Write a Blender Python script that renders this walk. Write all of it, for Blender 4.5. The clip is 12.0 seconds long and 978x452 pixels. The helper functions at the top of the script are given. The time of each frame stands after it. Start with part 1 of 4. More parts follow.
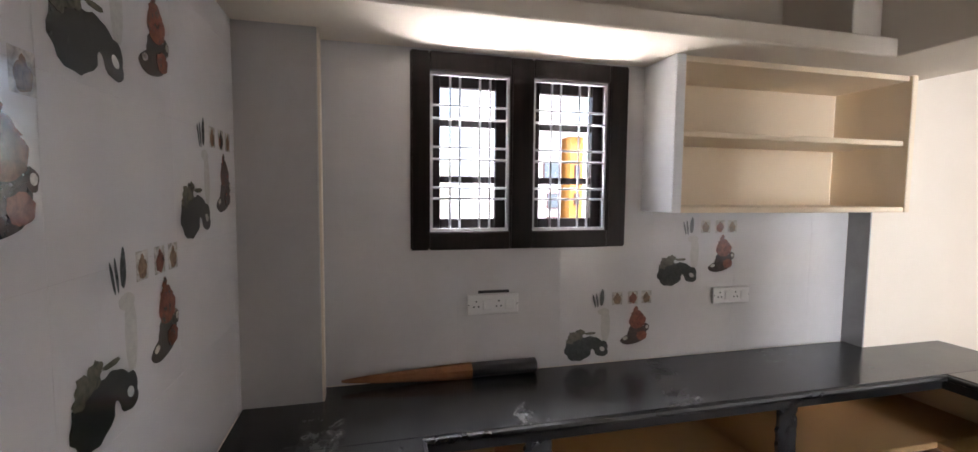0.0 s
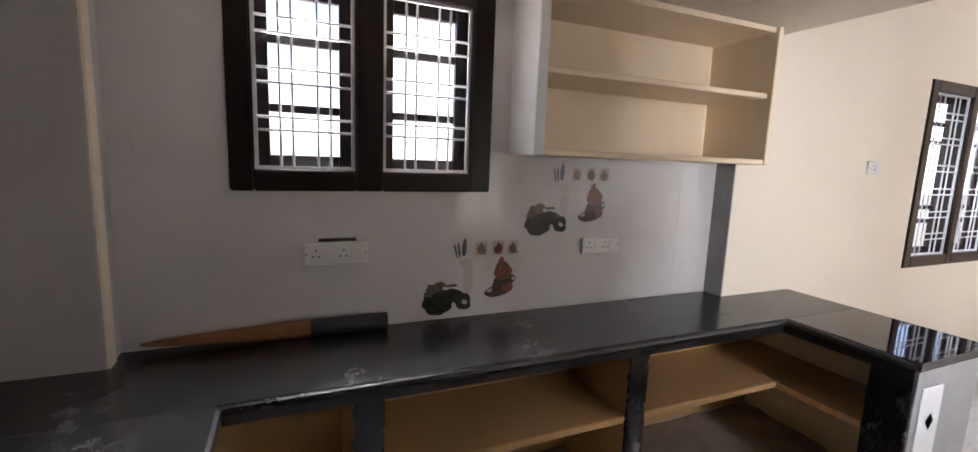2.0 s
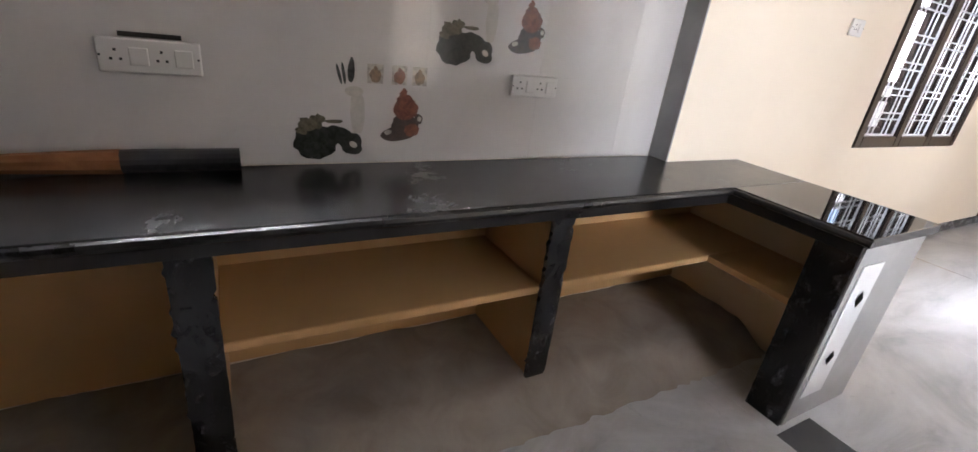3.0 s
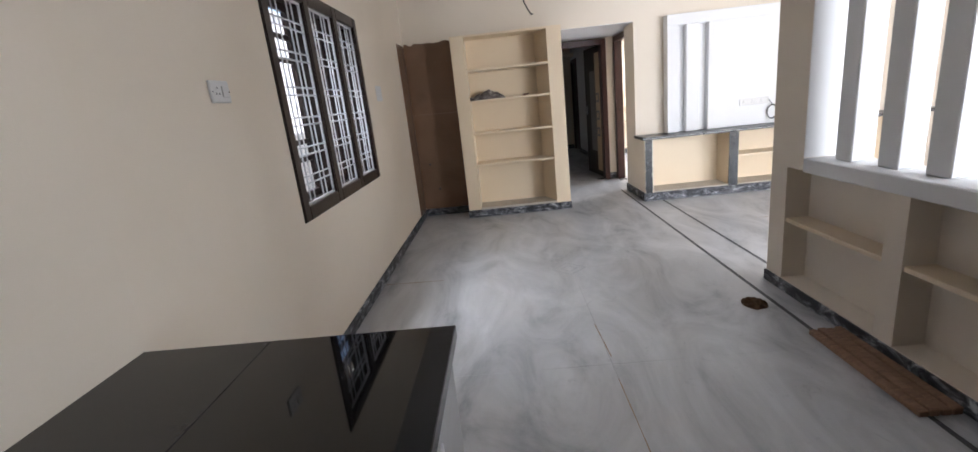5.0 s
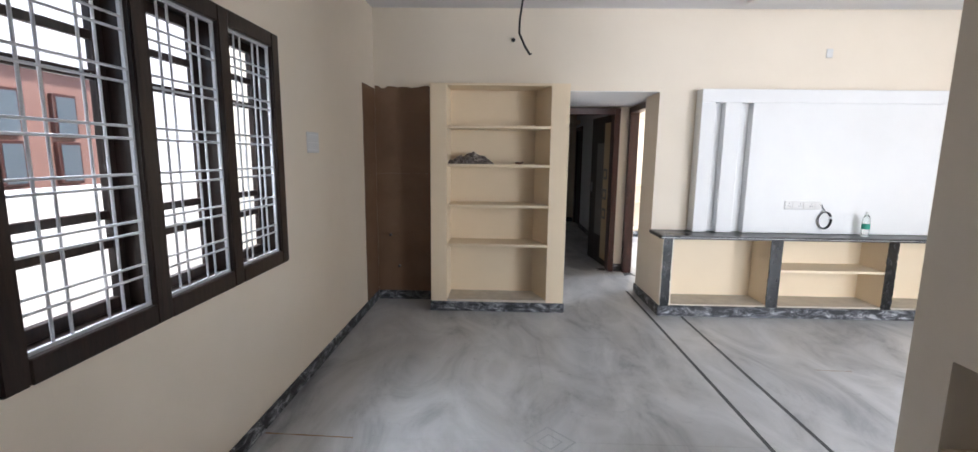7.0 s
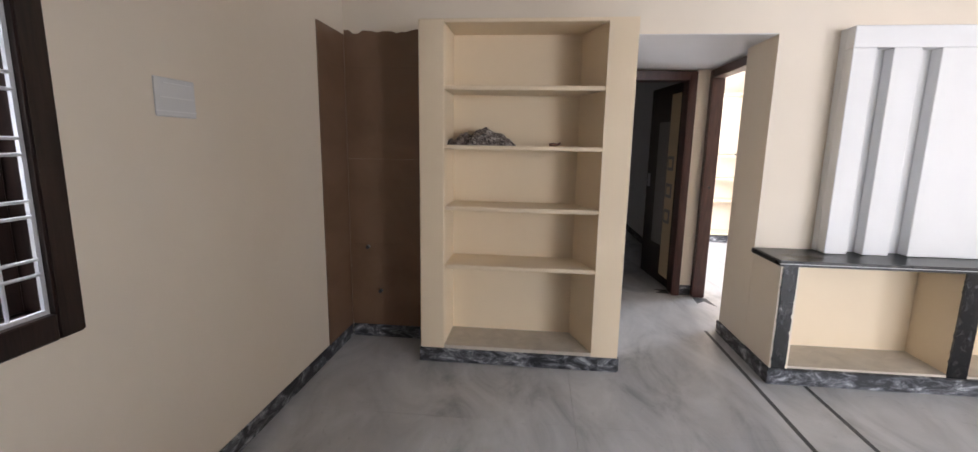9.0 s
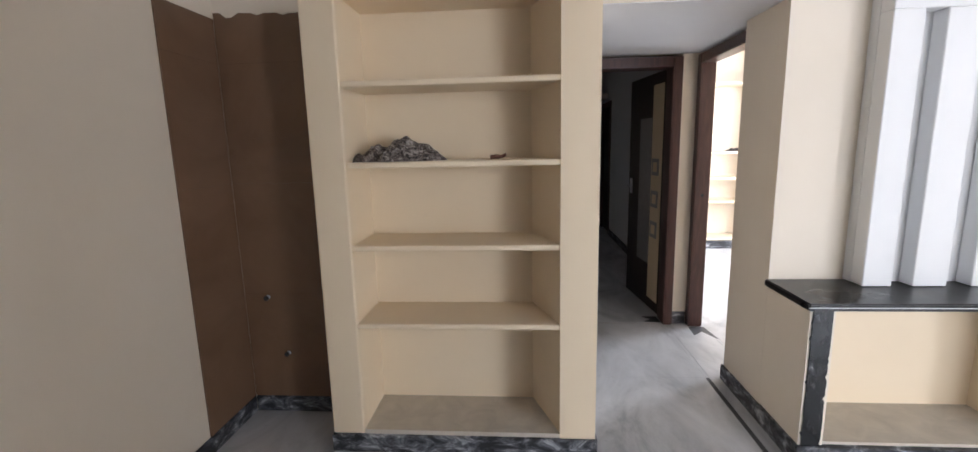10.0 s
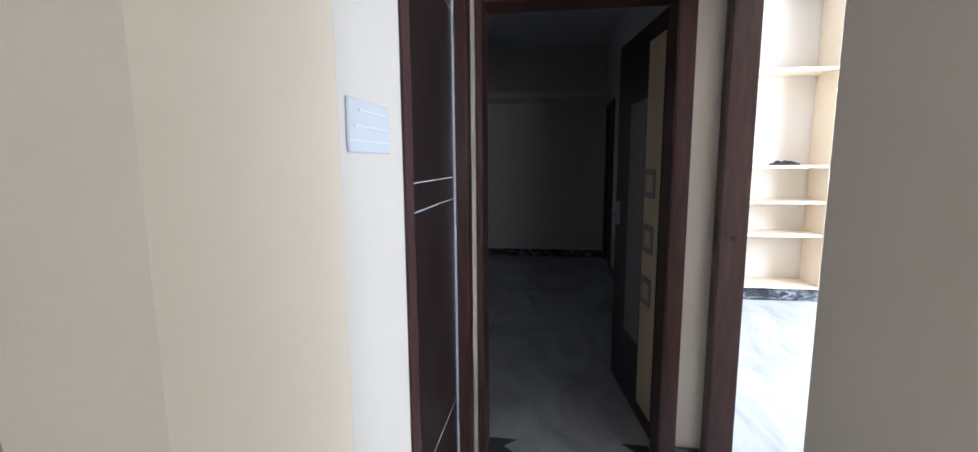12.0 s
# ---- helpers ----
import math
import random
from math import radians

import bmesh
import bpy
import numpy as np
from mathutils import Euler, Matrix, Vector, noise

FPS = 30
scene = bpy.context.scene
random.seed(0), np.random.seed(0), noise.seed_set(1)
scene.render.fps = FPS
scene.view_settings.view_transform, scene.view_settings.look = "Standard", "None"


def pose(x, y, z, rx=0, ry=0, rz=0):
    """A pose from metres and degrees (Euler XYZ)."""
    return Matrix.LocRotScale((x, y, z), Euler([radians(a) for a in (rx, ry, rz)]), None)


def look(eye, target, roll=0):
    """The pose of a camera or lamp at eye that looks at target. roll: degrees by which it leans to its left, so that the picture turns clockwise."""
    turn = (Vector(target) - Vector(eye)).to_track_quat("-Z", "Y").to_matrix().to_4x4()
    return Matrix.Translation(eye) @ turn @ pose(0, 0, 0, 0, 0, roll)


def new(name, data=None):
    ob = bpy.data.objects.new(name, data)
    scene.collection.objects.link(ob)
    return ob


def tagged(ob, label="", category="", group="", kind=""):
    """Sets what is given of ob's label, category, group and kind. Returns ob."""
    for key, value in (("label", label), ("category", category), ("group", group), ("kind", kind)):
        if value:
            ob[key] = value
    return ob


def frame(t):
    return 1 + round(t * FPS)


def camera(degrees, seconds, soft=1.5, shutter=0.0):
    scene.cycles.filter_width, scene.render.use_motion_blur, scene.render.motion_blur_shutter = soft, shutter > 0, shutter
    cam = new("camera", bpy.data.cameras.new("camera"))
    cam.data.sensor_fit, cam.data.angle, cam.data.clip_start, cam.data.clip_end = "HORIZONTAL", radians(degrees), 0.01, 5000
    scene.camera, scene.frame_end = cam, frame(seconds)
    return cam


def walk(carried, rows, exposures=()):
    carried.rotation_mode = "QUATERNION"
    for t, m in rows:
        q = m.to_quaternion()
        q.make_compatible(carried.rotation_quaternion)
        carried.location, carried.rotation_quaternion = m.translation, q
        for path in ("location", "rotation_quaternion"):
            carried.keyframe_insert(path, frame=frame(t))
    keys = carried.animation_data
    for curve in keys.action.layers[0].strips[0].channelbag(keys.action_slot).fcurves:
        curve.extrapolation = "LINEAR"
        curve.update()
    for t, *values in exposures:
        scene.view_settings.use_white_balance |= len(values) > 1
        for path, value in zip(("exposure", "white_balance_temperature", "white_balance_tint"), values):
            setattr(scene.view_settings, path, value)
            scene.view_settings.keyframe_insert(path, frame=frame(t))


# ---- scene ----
cam = camera(92.8, 12.0)
PATH = [
    (0, (1.845, 0.164, 1.588), (-0.088, 0.658, 1.446), 0.5),
    (0.5, (1.856, 0.181, 1.685), (-0.067, 0.729, 1.639), -1.2),
    (0.8, (1.85, 0.197, 1.721), (-0.059, 0.788, 1.682), -2.3),
    (1, (1.852, 0.212, 1.693), (-0.051, 0.827, 1.676), -2.4),
    (1.5, (1.814, 0.287, 1.617), (-0.025, 1.072, 1.585), 0.8),
    (2, (1.758, 0.501, 1.497), (-0.056, 1.291, 1.206), 2.2),
    (2.5, (1.687, 0.679, 1.345), (-0.045, 1.39, 0.642), 5.7),
    (3, (1.505, 0.821, 1.295), (-0.074, 1.766, 0.513), 7.3),
    (3.5, (1.284, 0.989, 1.33), (0.046, 2.363, 0.569), 1.1),
    (3.6, (1.252, 1.023, 1.33), (0.073, 2.451, 0.57), -0.3),
    (3.7, (1.219, 1.105, 1.33), (0.101, 2.581, 0.574), -3.0),
    (5.3, (1.094, 2.177, 1.419), (1.127, 4.121, 0.95), -3.7),
    (5.5, (1.153, 2.304, 1.464), (1.195, 4.253, 1.016), -1.7),
    (5.6, (1.176, 2.361, 1.458), (1.217, 4.31, 1.02), -1.2),
    (6, (1.235, 2.603, 1.453), (1.274, 4.558, 1.033), -0.4),
    (6.5, (1.221, 3.013, 1.468), (1.274, 4.98, 1.111), 0.5),
    (7, (1.26, 3.323, 1.476), (1.207, 5.3, 1.177), 0.7),
    (7.2, (1.273, 3.473, 1.482), (1.182, 5.453, 1.216), 1.7),
    (8.8, (1.308, 4.64, 1.412), (1.115, 6.603, 1.087), 1.0),
    (9, (1.308, 4.807, 1.402), (1.116, 6.768, 1.058), 1.0),
    (9.5, (1.337, 5.222, 1.436), (1.147, 7.181, 1.081), 1.1),
    (10, (1.532, 5.609, 1.46), (1.384, 7.574, 1.119), -1.3),
    (10.5, (1.729, 6.002, 1.465), (1.665, 7.978, 1.159), -0.3),
    (11, (1.927, 6.435, 1.438), (1.881, 8.412, 1.137), 0.0),
    (11.5, (2.083, 6.821, 1.428), (1.84, 8.782, 1.12), -0.8),
    (12, (2.167, 7.302, 1.358), (1.903, 9.265, 1.084), -0.3),
]
walk(cam, [(t, look(eye, target, roll)) for t, eye, target, roll in PATH],
     exposures=[(0, 2.6, 6450, 18), (1, 2.55, 6750, 20), (1.5, 2.45, 6650, 20), (2.0, 2.3, 6600, 19), (2.5, 2.7, 6650, 20), (3.7, 2.35, 6250, 15), (5.3, 1.2, 6350, 16),
                (7.2, 1.15, 6250, 14), (9, 1.15, 6550, 18), (10.5, 1.25, 6150, 15), (11.5, 1.15, 5900, 14), (12, 1.0, 5500, 12)])

# ---- world and light ----
world = bpy.data.worlds.new("world")
scene.world = world
world.use_nodes = True
wn = world.node_tree
sky = wn.nodes.new("ShaderNodeTexSky")
sky.sky_type, sky.sun_disc = "NISHITA", False
sky.sun_elevation, sky.sun_rotation = radians(62), radians(90)
wn.links.new(sky.outputs[0], wn.nodes["Background"].inputs["Color"])
wn.nodes["Background"].inputs["Strength"].default_value = 0.15


def sun_lamp():
    lamp = bpy.data.lights.new("sun", "SUN")
    lamp.energy, lamp.angle, lamp.color = 3.2, radians(4), (1.0, 0.95, 0.88)
    ob = new("sun", lamp)
    ob.matrix_world = look((10, 0, 20), (10 - math.cos(radians(62)), 0, 20 - math.sin(radians(62))))
    return ob


sun_lamp()


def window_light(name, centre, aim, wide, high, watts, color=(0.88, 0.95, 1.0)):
    """Area lamp added to stand in for daylight through one opening."""
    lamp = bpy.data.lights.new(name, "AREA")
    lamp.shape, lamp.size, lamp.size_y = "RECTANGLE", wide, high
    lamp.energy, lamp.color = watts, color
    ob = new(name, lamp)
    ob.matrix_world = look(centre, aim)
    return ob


# Fill lamp added low outside the window, in place of bounce off sunlit ground
window_light("bounce_fill_kitchen", (-0.85, 0.8, 0.55), (0.9, 0.8, 2.6), 1.3, 0.7, 40, (1.0, 0.98, 0.96))
# Lamps added above the two windows, out of view, in place of sky light
window_light("sky_light_kitchen", (-1.0, 0.8, 2.95), (1.5, 0.8, 1.1), 1.3, 0.8, 82)
window_light("sky_light_living", (-1.25, 5.17, 3.35), (1.6, 5.17, 0.7), 2.0, 1.2, 105)
# Lamps for two assumed hall openings, shared out until the hall's brightness balanced
window_light("assumed_south_sky_light", (5.05, -0.7, 1.35), (4.4, 6.0, 0.9), 2.6, 1.9, 98)
window_light("assumed_east_sky_light", (7.1, 1.45, 1.45), (3, 2.6, 1.2), 2.4, 1.9, 135)
window_light("sky_light_bedroom", (6.1, 10.6, 1.5), (3, 10.6, 1.2), 1.4, 1.3, 86)


# ---- materials ----
def material(name, base=(0.8, 0.8, 0.8), rough=0.6, metal=0.0):
    m = bpy.data.materials.new(name)
    m.use_nodes = True
    b = m.node_tree.nodes["Principled BSDF"]
    b.inputs["Base Color"].default_value = (*base, 1)
    b.inputs["Roughness"].default_value = rough
    b.inputs["Metallic"].default_value = metal
    return m, m.node_tree, b


def coords(nt, scale=(1, 1, 1)):
    mp = nt.nodes.new("ShaderNodeMapping")
    mp.inputs["Scale"].default_value = scale
    geo = nt.nodes.new("ShaderNodeNewGeometry")
    nt.links.new(geo.outputs["Position"], mp.inputs["Vector"])
    return mp.outputs[0]


def noise_of(nt, vec, scale, detail=4.0, rough=0.55, distort=0.0):
    n = nt.nodes.new("ShaderNodeTexNoise")
    n.inputs["Scale"].default_value, n.inputs["Detail"].default_value = scale, detail
    n.inputs["Roughness"].default_value, n.inputs["Distortion"].default_value = rough, distort
    nt.links.new(vec, n.inputs["Vector"])
    return n.outputs["Fac"]


def ramp(nt, fac, stops):
    r = nt.nodes.new("ShaderNodeValToRGB")
    while len(r.color_ramp.elements) < len(stops):
        r.color_ramp.elements.new(0.5)
    for e, (p, c) in zip(r.color_ramp.elements, stops):
        e.position = p
        e.color = (*c, 1) if len(c) == 3 else c
    nt.links.new(fac, r.inputs[0])
    return r.outputs[0]


def mix(nt, fac, a, b, kind="MIX"):
    n = nt.nodes.new("ShaderNodeMix")
    n.data_type, n.blend_type = "RGBA", kind
    for sock, v in ((n.inputs[0], fac), (n.inputs[6], a), (n.inputs[7], b)):
        if isinstance(v, bpy.types.NodeSocket):
            nt.links.new(v, sock)
        elif isinstance(v, tuple):
            sock.default_value = (*v, 1)
        else:
            sock.default_value = v
    return n.outputs[2]


def bump(nt, b, height, strength=0.2, distance=0.01):
    n = nt.nodes.new("ShaderNodeBump")
    n.inputs["Strength"].default_value, n.inputs["Distance"].default_value = strength, distance
    nt.links.new(height, n.inputs["Height"])
    nt.links.new(n.outputs[0], b.inputs["Normal"])


def paint(name, base, dirt, rough=0.65, scuff=0.5):
    """Wall paint with roller texture and faint uneven staining."""
    m, nt, b = material(name, base, rough)
    v = coords(nt)
    big = noise_of(nt, v, 1.3, 5, 0.6)
    c = mix(nt, ramp(nt, big, [(0.35, (0, 0, 0)), (0.75, (scuff, scuff, scuff))]), base, dirt)
    small = noise_of(nt, v, 14, 6, 0.65)
    c = mix(nt, ramp(nt, small, [(0.62, (0, 0, 0)), (0.8, (0.25, 0.25, 0.25))]), c, dirt)
    nt.links.new(c, b.inputs["Base Color"])
    bump(nt, b, noise_of(nt, v, 160, 3), 0.12, 0.003)
    return m


M_CREAM = paint("cream_wall_paint", (0.80, 0.71, 0.592), (0.72, 0.63, 0.515))
# Warmer than the wall cream, with some bounce light of the recesses in it
M_SHELF = paint("cream_shelf_paint", (0.84, 0.695, 0.505), (0.75, 0.60, 0.42), 0.5)
M_WHITE = paint("white_paint", (0.80, 0.80, 0.80), (0.70, 0.70, 0.70), 0.55)
M_CEIL = paint("white_ceiling_paint", (0.78, 0.78, 0.80), (0.70, 0.70, 0.72), 0.8)
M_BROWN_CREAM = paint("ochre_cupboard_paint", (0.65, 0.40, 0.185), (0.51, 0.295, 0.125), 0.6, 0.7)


def wood_mat(name, dark, light, rough=0.35, stretch=(9, 9, 0.9)):
    m, nt, b = material(name, dark, rough)
    v = coords(nt, stretch)
    n = noise_of(nt, v, 6, 7, 0.6, 0.6)
    nt.links.new(ramp(nt, n, [(0.3, dark), (0.7, light)]), b.inputs["Base Color"])
    bump(nt, b, n, 0.15, 0.003)
    return m


M_FRAME = wood_mat("dark_stained_wood", (0.011, 0.007, 0.006), (0.034, 0.019, 0.015), 0.3)
# A darker copy of M_FRAME, its colour lowered for the backlit kitchen window
M_FRAME_BACKLIT = wood_mat("backlit_stained_wood", (0.005, 0.003, 0.0035), (0.014, 0.007, 0.007), 0.3)
M_REDWOOD = wood_mat("red_brown_stained_wood", (0.045, 0.017, 0.014), (0.09, 0.036, 0.028), 0.33)
M_FRAME.node_tree.nodes["Principled BSDF"].inputs["Specular IOR Level"].default_value = 0.25
M_FRAME_BACKLIT.node_tree.nodes["Principled BSDF"].inputs["Specular IOR Level"].default_value = 0.22
M_BRICKWOOD = wood_mat("weathered_plank_wood", (0.18, 0.10, 0.06), (0.32, 0.19, 0.12), 0.8, (2, 12, 12))


def granite(name, base, fleck, rough, dust=0.0):
    m, nt, b = material(name, base, rough)
    v = coords(nt)
    c = ramp(nt, noise_of(nt, v, 420, 2), [(0.55, base), (0.72, fleck)])
    if dust:
        d = noise_of(nt, v, 3.2, 12, 0.72, 0.3)
        f = ramp(nt, d, [(0.40, (0, 0, 0)), (0.95, (dust, dust, dust))])
        c = mix(nt, f, c, (0.30, 0.28, 0.26))
        r = nt.nodes.new("ShaderNodeMapRange")
        r.inputs[3].default_value, r.inputs[4].default_value = rough, rough + 0.3
        nt.links.new(d, r.inputs[0])
        nt.links.new(r.outputs[0], b.inputs["Roughness"])
    nt.links.new(c, b.inputs["Base Color"])
    return m


M_GRANITE = granite("black_granite", (0.008, 0.009, 0.010), (0.02, 0.02, 0.022), 0.09, 0.32)
M_GRANITE_POLISH = granite("black_mirror_granite", (0.006, 0.006, 0.007), (0.014, 0.014, 0.015), 0.035)
M_GRANITE_EDGE = granite("black_polished_granite", (0.005, 0.005, 0.006), (0.012, 0.012, 0.013), 0.15, 0.10)


def worn_granite():
    m, nt, b = material("worn_black_granite", (0.006, 0.006, 0.007), 0.2)
    v = coords(nt, (1, 1, 0.6))
    n = noise_of(nt, v, 26, 8, 0.75, 0.6)
    c = ramp(nt, n, [(0.60, (0.006, 0.006, 0.007)), (0.66, (0.10, 0.10, 0.11)), (0.74, (0.55, 0.55, 0.53))])
    nt.links.new(c, b.inputs["Base Color"])
    r = nt.nodes.new("ShaderNodeMapRange")
    r.inputs[1].default_value, r.inputs[2].default_value, r.inputs[3].default_value, r.inputs[4].default_value = 0.5, 0.75, 0.15, 0.7
    nt.links.new(n, r.inputs[0])
    nt.links.new(r.outputs[0], b.inputs["Roughness"])
    return m


M_WORN = worn_granite()


def skirting_mat():
    m, nt, b = material("smeared_black_skirting", (0.05, 0.05, 0.06), 0.5)
    v = coords(nt, (1, 1, 2.2))
    n = noise_of(nt, v, 7, 8, 0.7, 0.8)
    c = ramp(nt, n, [(0.45, (0.018, 0.019, 0.023)), (0.54, (0.13, 0.135, 0.15)), (0.64, (0.52, 0.53, 0.55))])
    nt.links.new(c, b.inputs["Base Color"])
    bump(nt, b, n, 0.3, 0.006)
    return m


M_SKIRT = skirting_mat()


def marble(name, dust, amount):
    m, nt, b = material(name, (0.6, 0.6, 0.6), 0.35)
    v = coords(nt)
    vein_v = coords(nt, (1.0, 0.45, 1))
    vein = noise_of(nt, vein_v, 2.1, 8, 0.62, 1.6)
    c = ramp(nt, vein, [(0.28, (0.25, 0.26, 0.28)), (0.45, (0.47, 0.475, 0.485)), (0.64, (0.62, 0.62, 0.63))])
    fine = noise_of(nt, v, 6, 9, 0.7, 2.2)
    c = mix(nt, ramp(nt, fine, [(0.60, (0, 0, 0)), (0.75, (0.6, 0.6, 0.6))]), c, (0.22, 0.23, 0.25))
    smear = noise_of(nt, v, 0.9, 6, 0.6, 0.5)
    c = mix(nt, ramp(nt, smear, [(0.45, (0, 0, 0)), (0.72, (amount, amount, amount))]), c, dust)
    nt.links.new(c, b.inputs["Base Color"])
    r = nt.nodes.new("ShaderNodeMapRange")
    r.inputs[3].default_value, r.inputs[4].default_value = 0.18, 0.55
    nt.links.new(smear, r.inputs[0])
    nt.links.new(r.outputs[0], b.inputs["Roughness"])
    bump(nt, b, fine, 0.05, 0.002)
    return m


M_MARBLE = marble("dusty_white_marble", (0.50, 0.485, 0.465), 0.5)
M_MARBLE_KITCHEN = marble("brown_dusted_marble", (0.30, 0.25, 0.20), 0.95)


def tile_mat(name, base, dark, rough, scale):
    m, nt, b = material(name, base, rough)
    v = coords(nt)
    n = noise_of(nt, v, scale, 7, 0.6, 0.7)
    nt.links.new(ramp(nt, n, [(0.3, dark), (0.7, base)]), b.inputs["Base Color"])
    bump(nt, b, noise_of(nt, v, 2.5, 2), 0.05, 0.01)
    return m


M_TILE = tile_mat("glossy_white_tile", (0.64, 0.62, 0.61), (0.56, 0.545, 0.54), 0.13, 1.7)
M_BROWN_TILE = tile_mat("brown_glazed_tile", (0.23, 0.135, 0.083), (0.16, 0.09, 0.055), 0.22, 1.6)
M_GREY_TILE = tile_mat("grey_wall_tile", (0.36, 0.355, 0.35), (0.28, 0.275, 0.27), 0.3, 5.0)
M_PLAIN_TILE = tile_mat("plain_grey_beige_tile", (0.50, 0.48, 0.46), (0.44, 0.42, 0.40), 0.3, 3.0)
M_DUST_LIGHT = tile_mat("dusty_cream_board", (0.62, 0.56, 0.47), (0.48, 0.43, 0.36), 0.8, 7.0)
M_DUST = tile_mat("dusty_cement", (0.42, 0.37, 0.32), (0.28, 0.24, 0.20), 0.85, 5.0)
M_DARKBAND = granite("grey_black_granite_band", (0.05, 0.052, 0.058), (0.10, 0.10, 0.11), 0.4, 0.3)
M_GRILLE, _, _ = material("white_painted_steel", (0.52, 0.53, 0.55), 0.4)
M_PLASTIC, _, _ = material("white_plastic", (0.68, 0.67, 0.655), 0.35)
M_MASK, _, _ = material("masking_paper", (0.70, 0.70, 0.70), 0.7)
M_BLACK, _, _ = material("black_plastic", (0.015, 0.015, 0.017), 0.4)


def glass_mat():
    m, nt, b = material("window_glass", (1, 1, 1), 0.02)
    b.inputs["Transmission Weight"].default_value = 1.0
    b.inputs["IOR"].default_value = 1.1
    return m


M_GLASS = glass_mat()


# ---- mesh helpers ----
def box(bm, x0, x1, y0, y1, z0, z1, bevel=0.0, segs=1):
    v = [bm.verts.new(p) for p in ((x0, y0, z0), (x1, y0, z0), (x1, y1, z0), (x0, y1, z0), (x0, y0, z1), (x1, y0, z1), (x1, y1, z1), (x0, y1, z1))]
    faces = [bm.faces.new([v[i] for i in q]) for q in ((3, 2, 1, 0), (4, 5, 6, 7), (0, 1, 5, 4), (1, 2, 6, 5), (2, 3, 7, 6), (3, 0, 4, 7))]
    if bevel:
        edges = list({e for f in faces for e in f.edges})
        bmesh.ops.bevel(bm, geom=edges, offset=bevel, segments=segs, affect="EDGES")
    return bm


def boxed(*dims, bevel=0.0, segs=1):
    return box(bmesh.new(), *dims, bevel=bevel, segs=segs)


def mesh_of(name, bm, mat):
    me = bpy.data.meshes.new(name)
    bm.to_mesh(me)
    bm.free()
    if mat:
        me.materials.append(mat)
    return me


def part(name, bm, mat, parent=None, label=""):
    ob = new(name, mesh_of(name, bm, mat))
    if parent is not None:
        ob.parent = parent
        ob.matrix_parent_inverse = Matrix.Identity(4) if parent.type == "EMPTY" and parent.matrix_basis == Matrix.Identity(4) else parent.matrix_basis.inverted()
    if label:
        ob["label"] = label
    return ob


def thing(name, label, category, group="", kind=""):
    return tagged(new(name), label, category, group, kind)


def structure(name, bm, mat, label, category):
    return tagged(new(name, mesh_of(name, bm, mat)), label, category, kind="structure")


def slab(bm, axis, a0, a1, u0, u1, z0, z1, holes=(), bevel=0.0):
    """A wall with its thickness a0..a1 along axis, u0..u1 along the other, and holes (u0, u1, z0, z1)."""
    us = sorted({u0, u1, *[h[0] for h in holes], *[h[1] for h in holes]})
    for i in range(len(us) - 1):
        p, q = us[i], us[i + 1]
        cut = sorted((h[2], h[3]) for h in holes if h[0] <= p + 1e-6 and h[1] >= q - 1e-6)
        z = z0
        for lo, hi in cut + [(z1, z1)]:
            if lo > z + 1e-6:
                if axis == "x":
                    box(bm, a0, a1, p, q, z, lo)
                else:
                    box(bm, p, q, a0, a1, z, lo)
            z = max(z, hi)
    bmesh.ops.remove_doubles(bm, verts=bm.verts, dist=1e-5)
    return bm


def tube(bm, points, radius, sides=8):
    """A round bar along the points."""
    rings = []
    for i, p in enumerate(points):
        p = Vector(p)
        d = (Vector(points[min(i + 1, len(points) - 1)]) - Vector(points[max(i - 1, 0)])).normalized()
        s = d.orthogonal().normalized() if not rings else (rings[-1][1] - d * rings[-1][1].dot(d)).normalized()
        t = d.cross(s)
        ring = [bm.verts.new(p + radius * (math.cos(a) * s + math.sin(a) * t)) for a in [2 * math.pi * k / sides for k in range(sides)]]
        rings.append((ring, s))
    for (a, _), (b, _) in zip(rings, rings[1:]):
        for k in range(sides):
            bm.faces.new((a[k], a[(k + 1) % sides], b[(k + 1) % sides], b[k]))
    bm.faces.new(rings[0][0][::-1])
    bm.faces.new(rings[-1][0])
    return bm


def lathe(bm, profile, centre, sides=20):
    """A turned body from (radius, z) rows."""
    rings = []
    for r, z in profile:
        rings.append([bm.verts.new((centre[0] + r * math.cos(2 * math.pi * k / sides), centre[1] + r * math.sin(2 * math.pi * k / sides), centre[2] + z)) for k in range(sides)])
    for a, b in zip(rings, rings[1:]):
        for k in range(sides):
            bm.faces.new((a[k], a[(k + 1) % sides], b[(k + 1) % sides], b[k]))
    bm.faces.new(rings[0][::-1])
    bm.faces.new(rings[-1])
    return bm


# ---- large structure ----
CEIL = 2.85
TOP = 3.0
structure("floor", boxed(-0.3, 7.0, -0.45, 14.2, -0.12, -0.012), M_DUST, "cement bed under the marble floor", "floor")
structure("wall_west_kitchen", slab(bmesh.new(), "x", -0.27, -0.052, -0.45, 3.12, 0, TOP, [(0.32, 1.275, 1.353, 2.145), (1.36, 2.664, 1.512, 2.154)]), M_CREAM, "cream painted kitchen wall round a window", "wall")
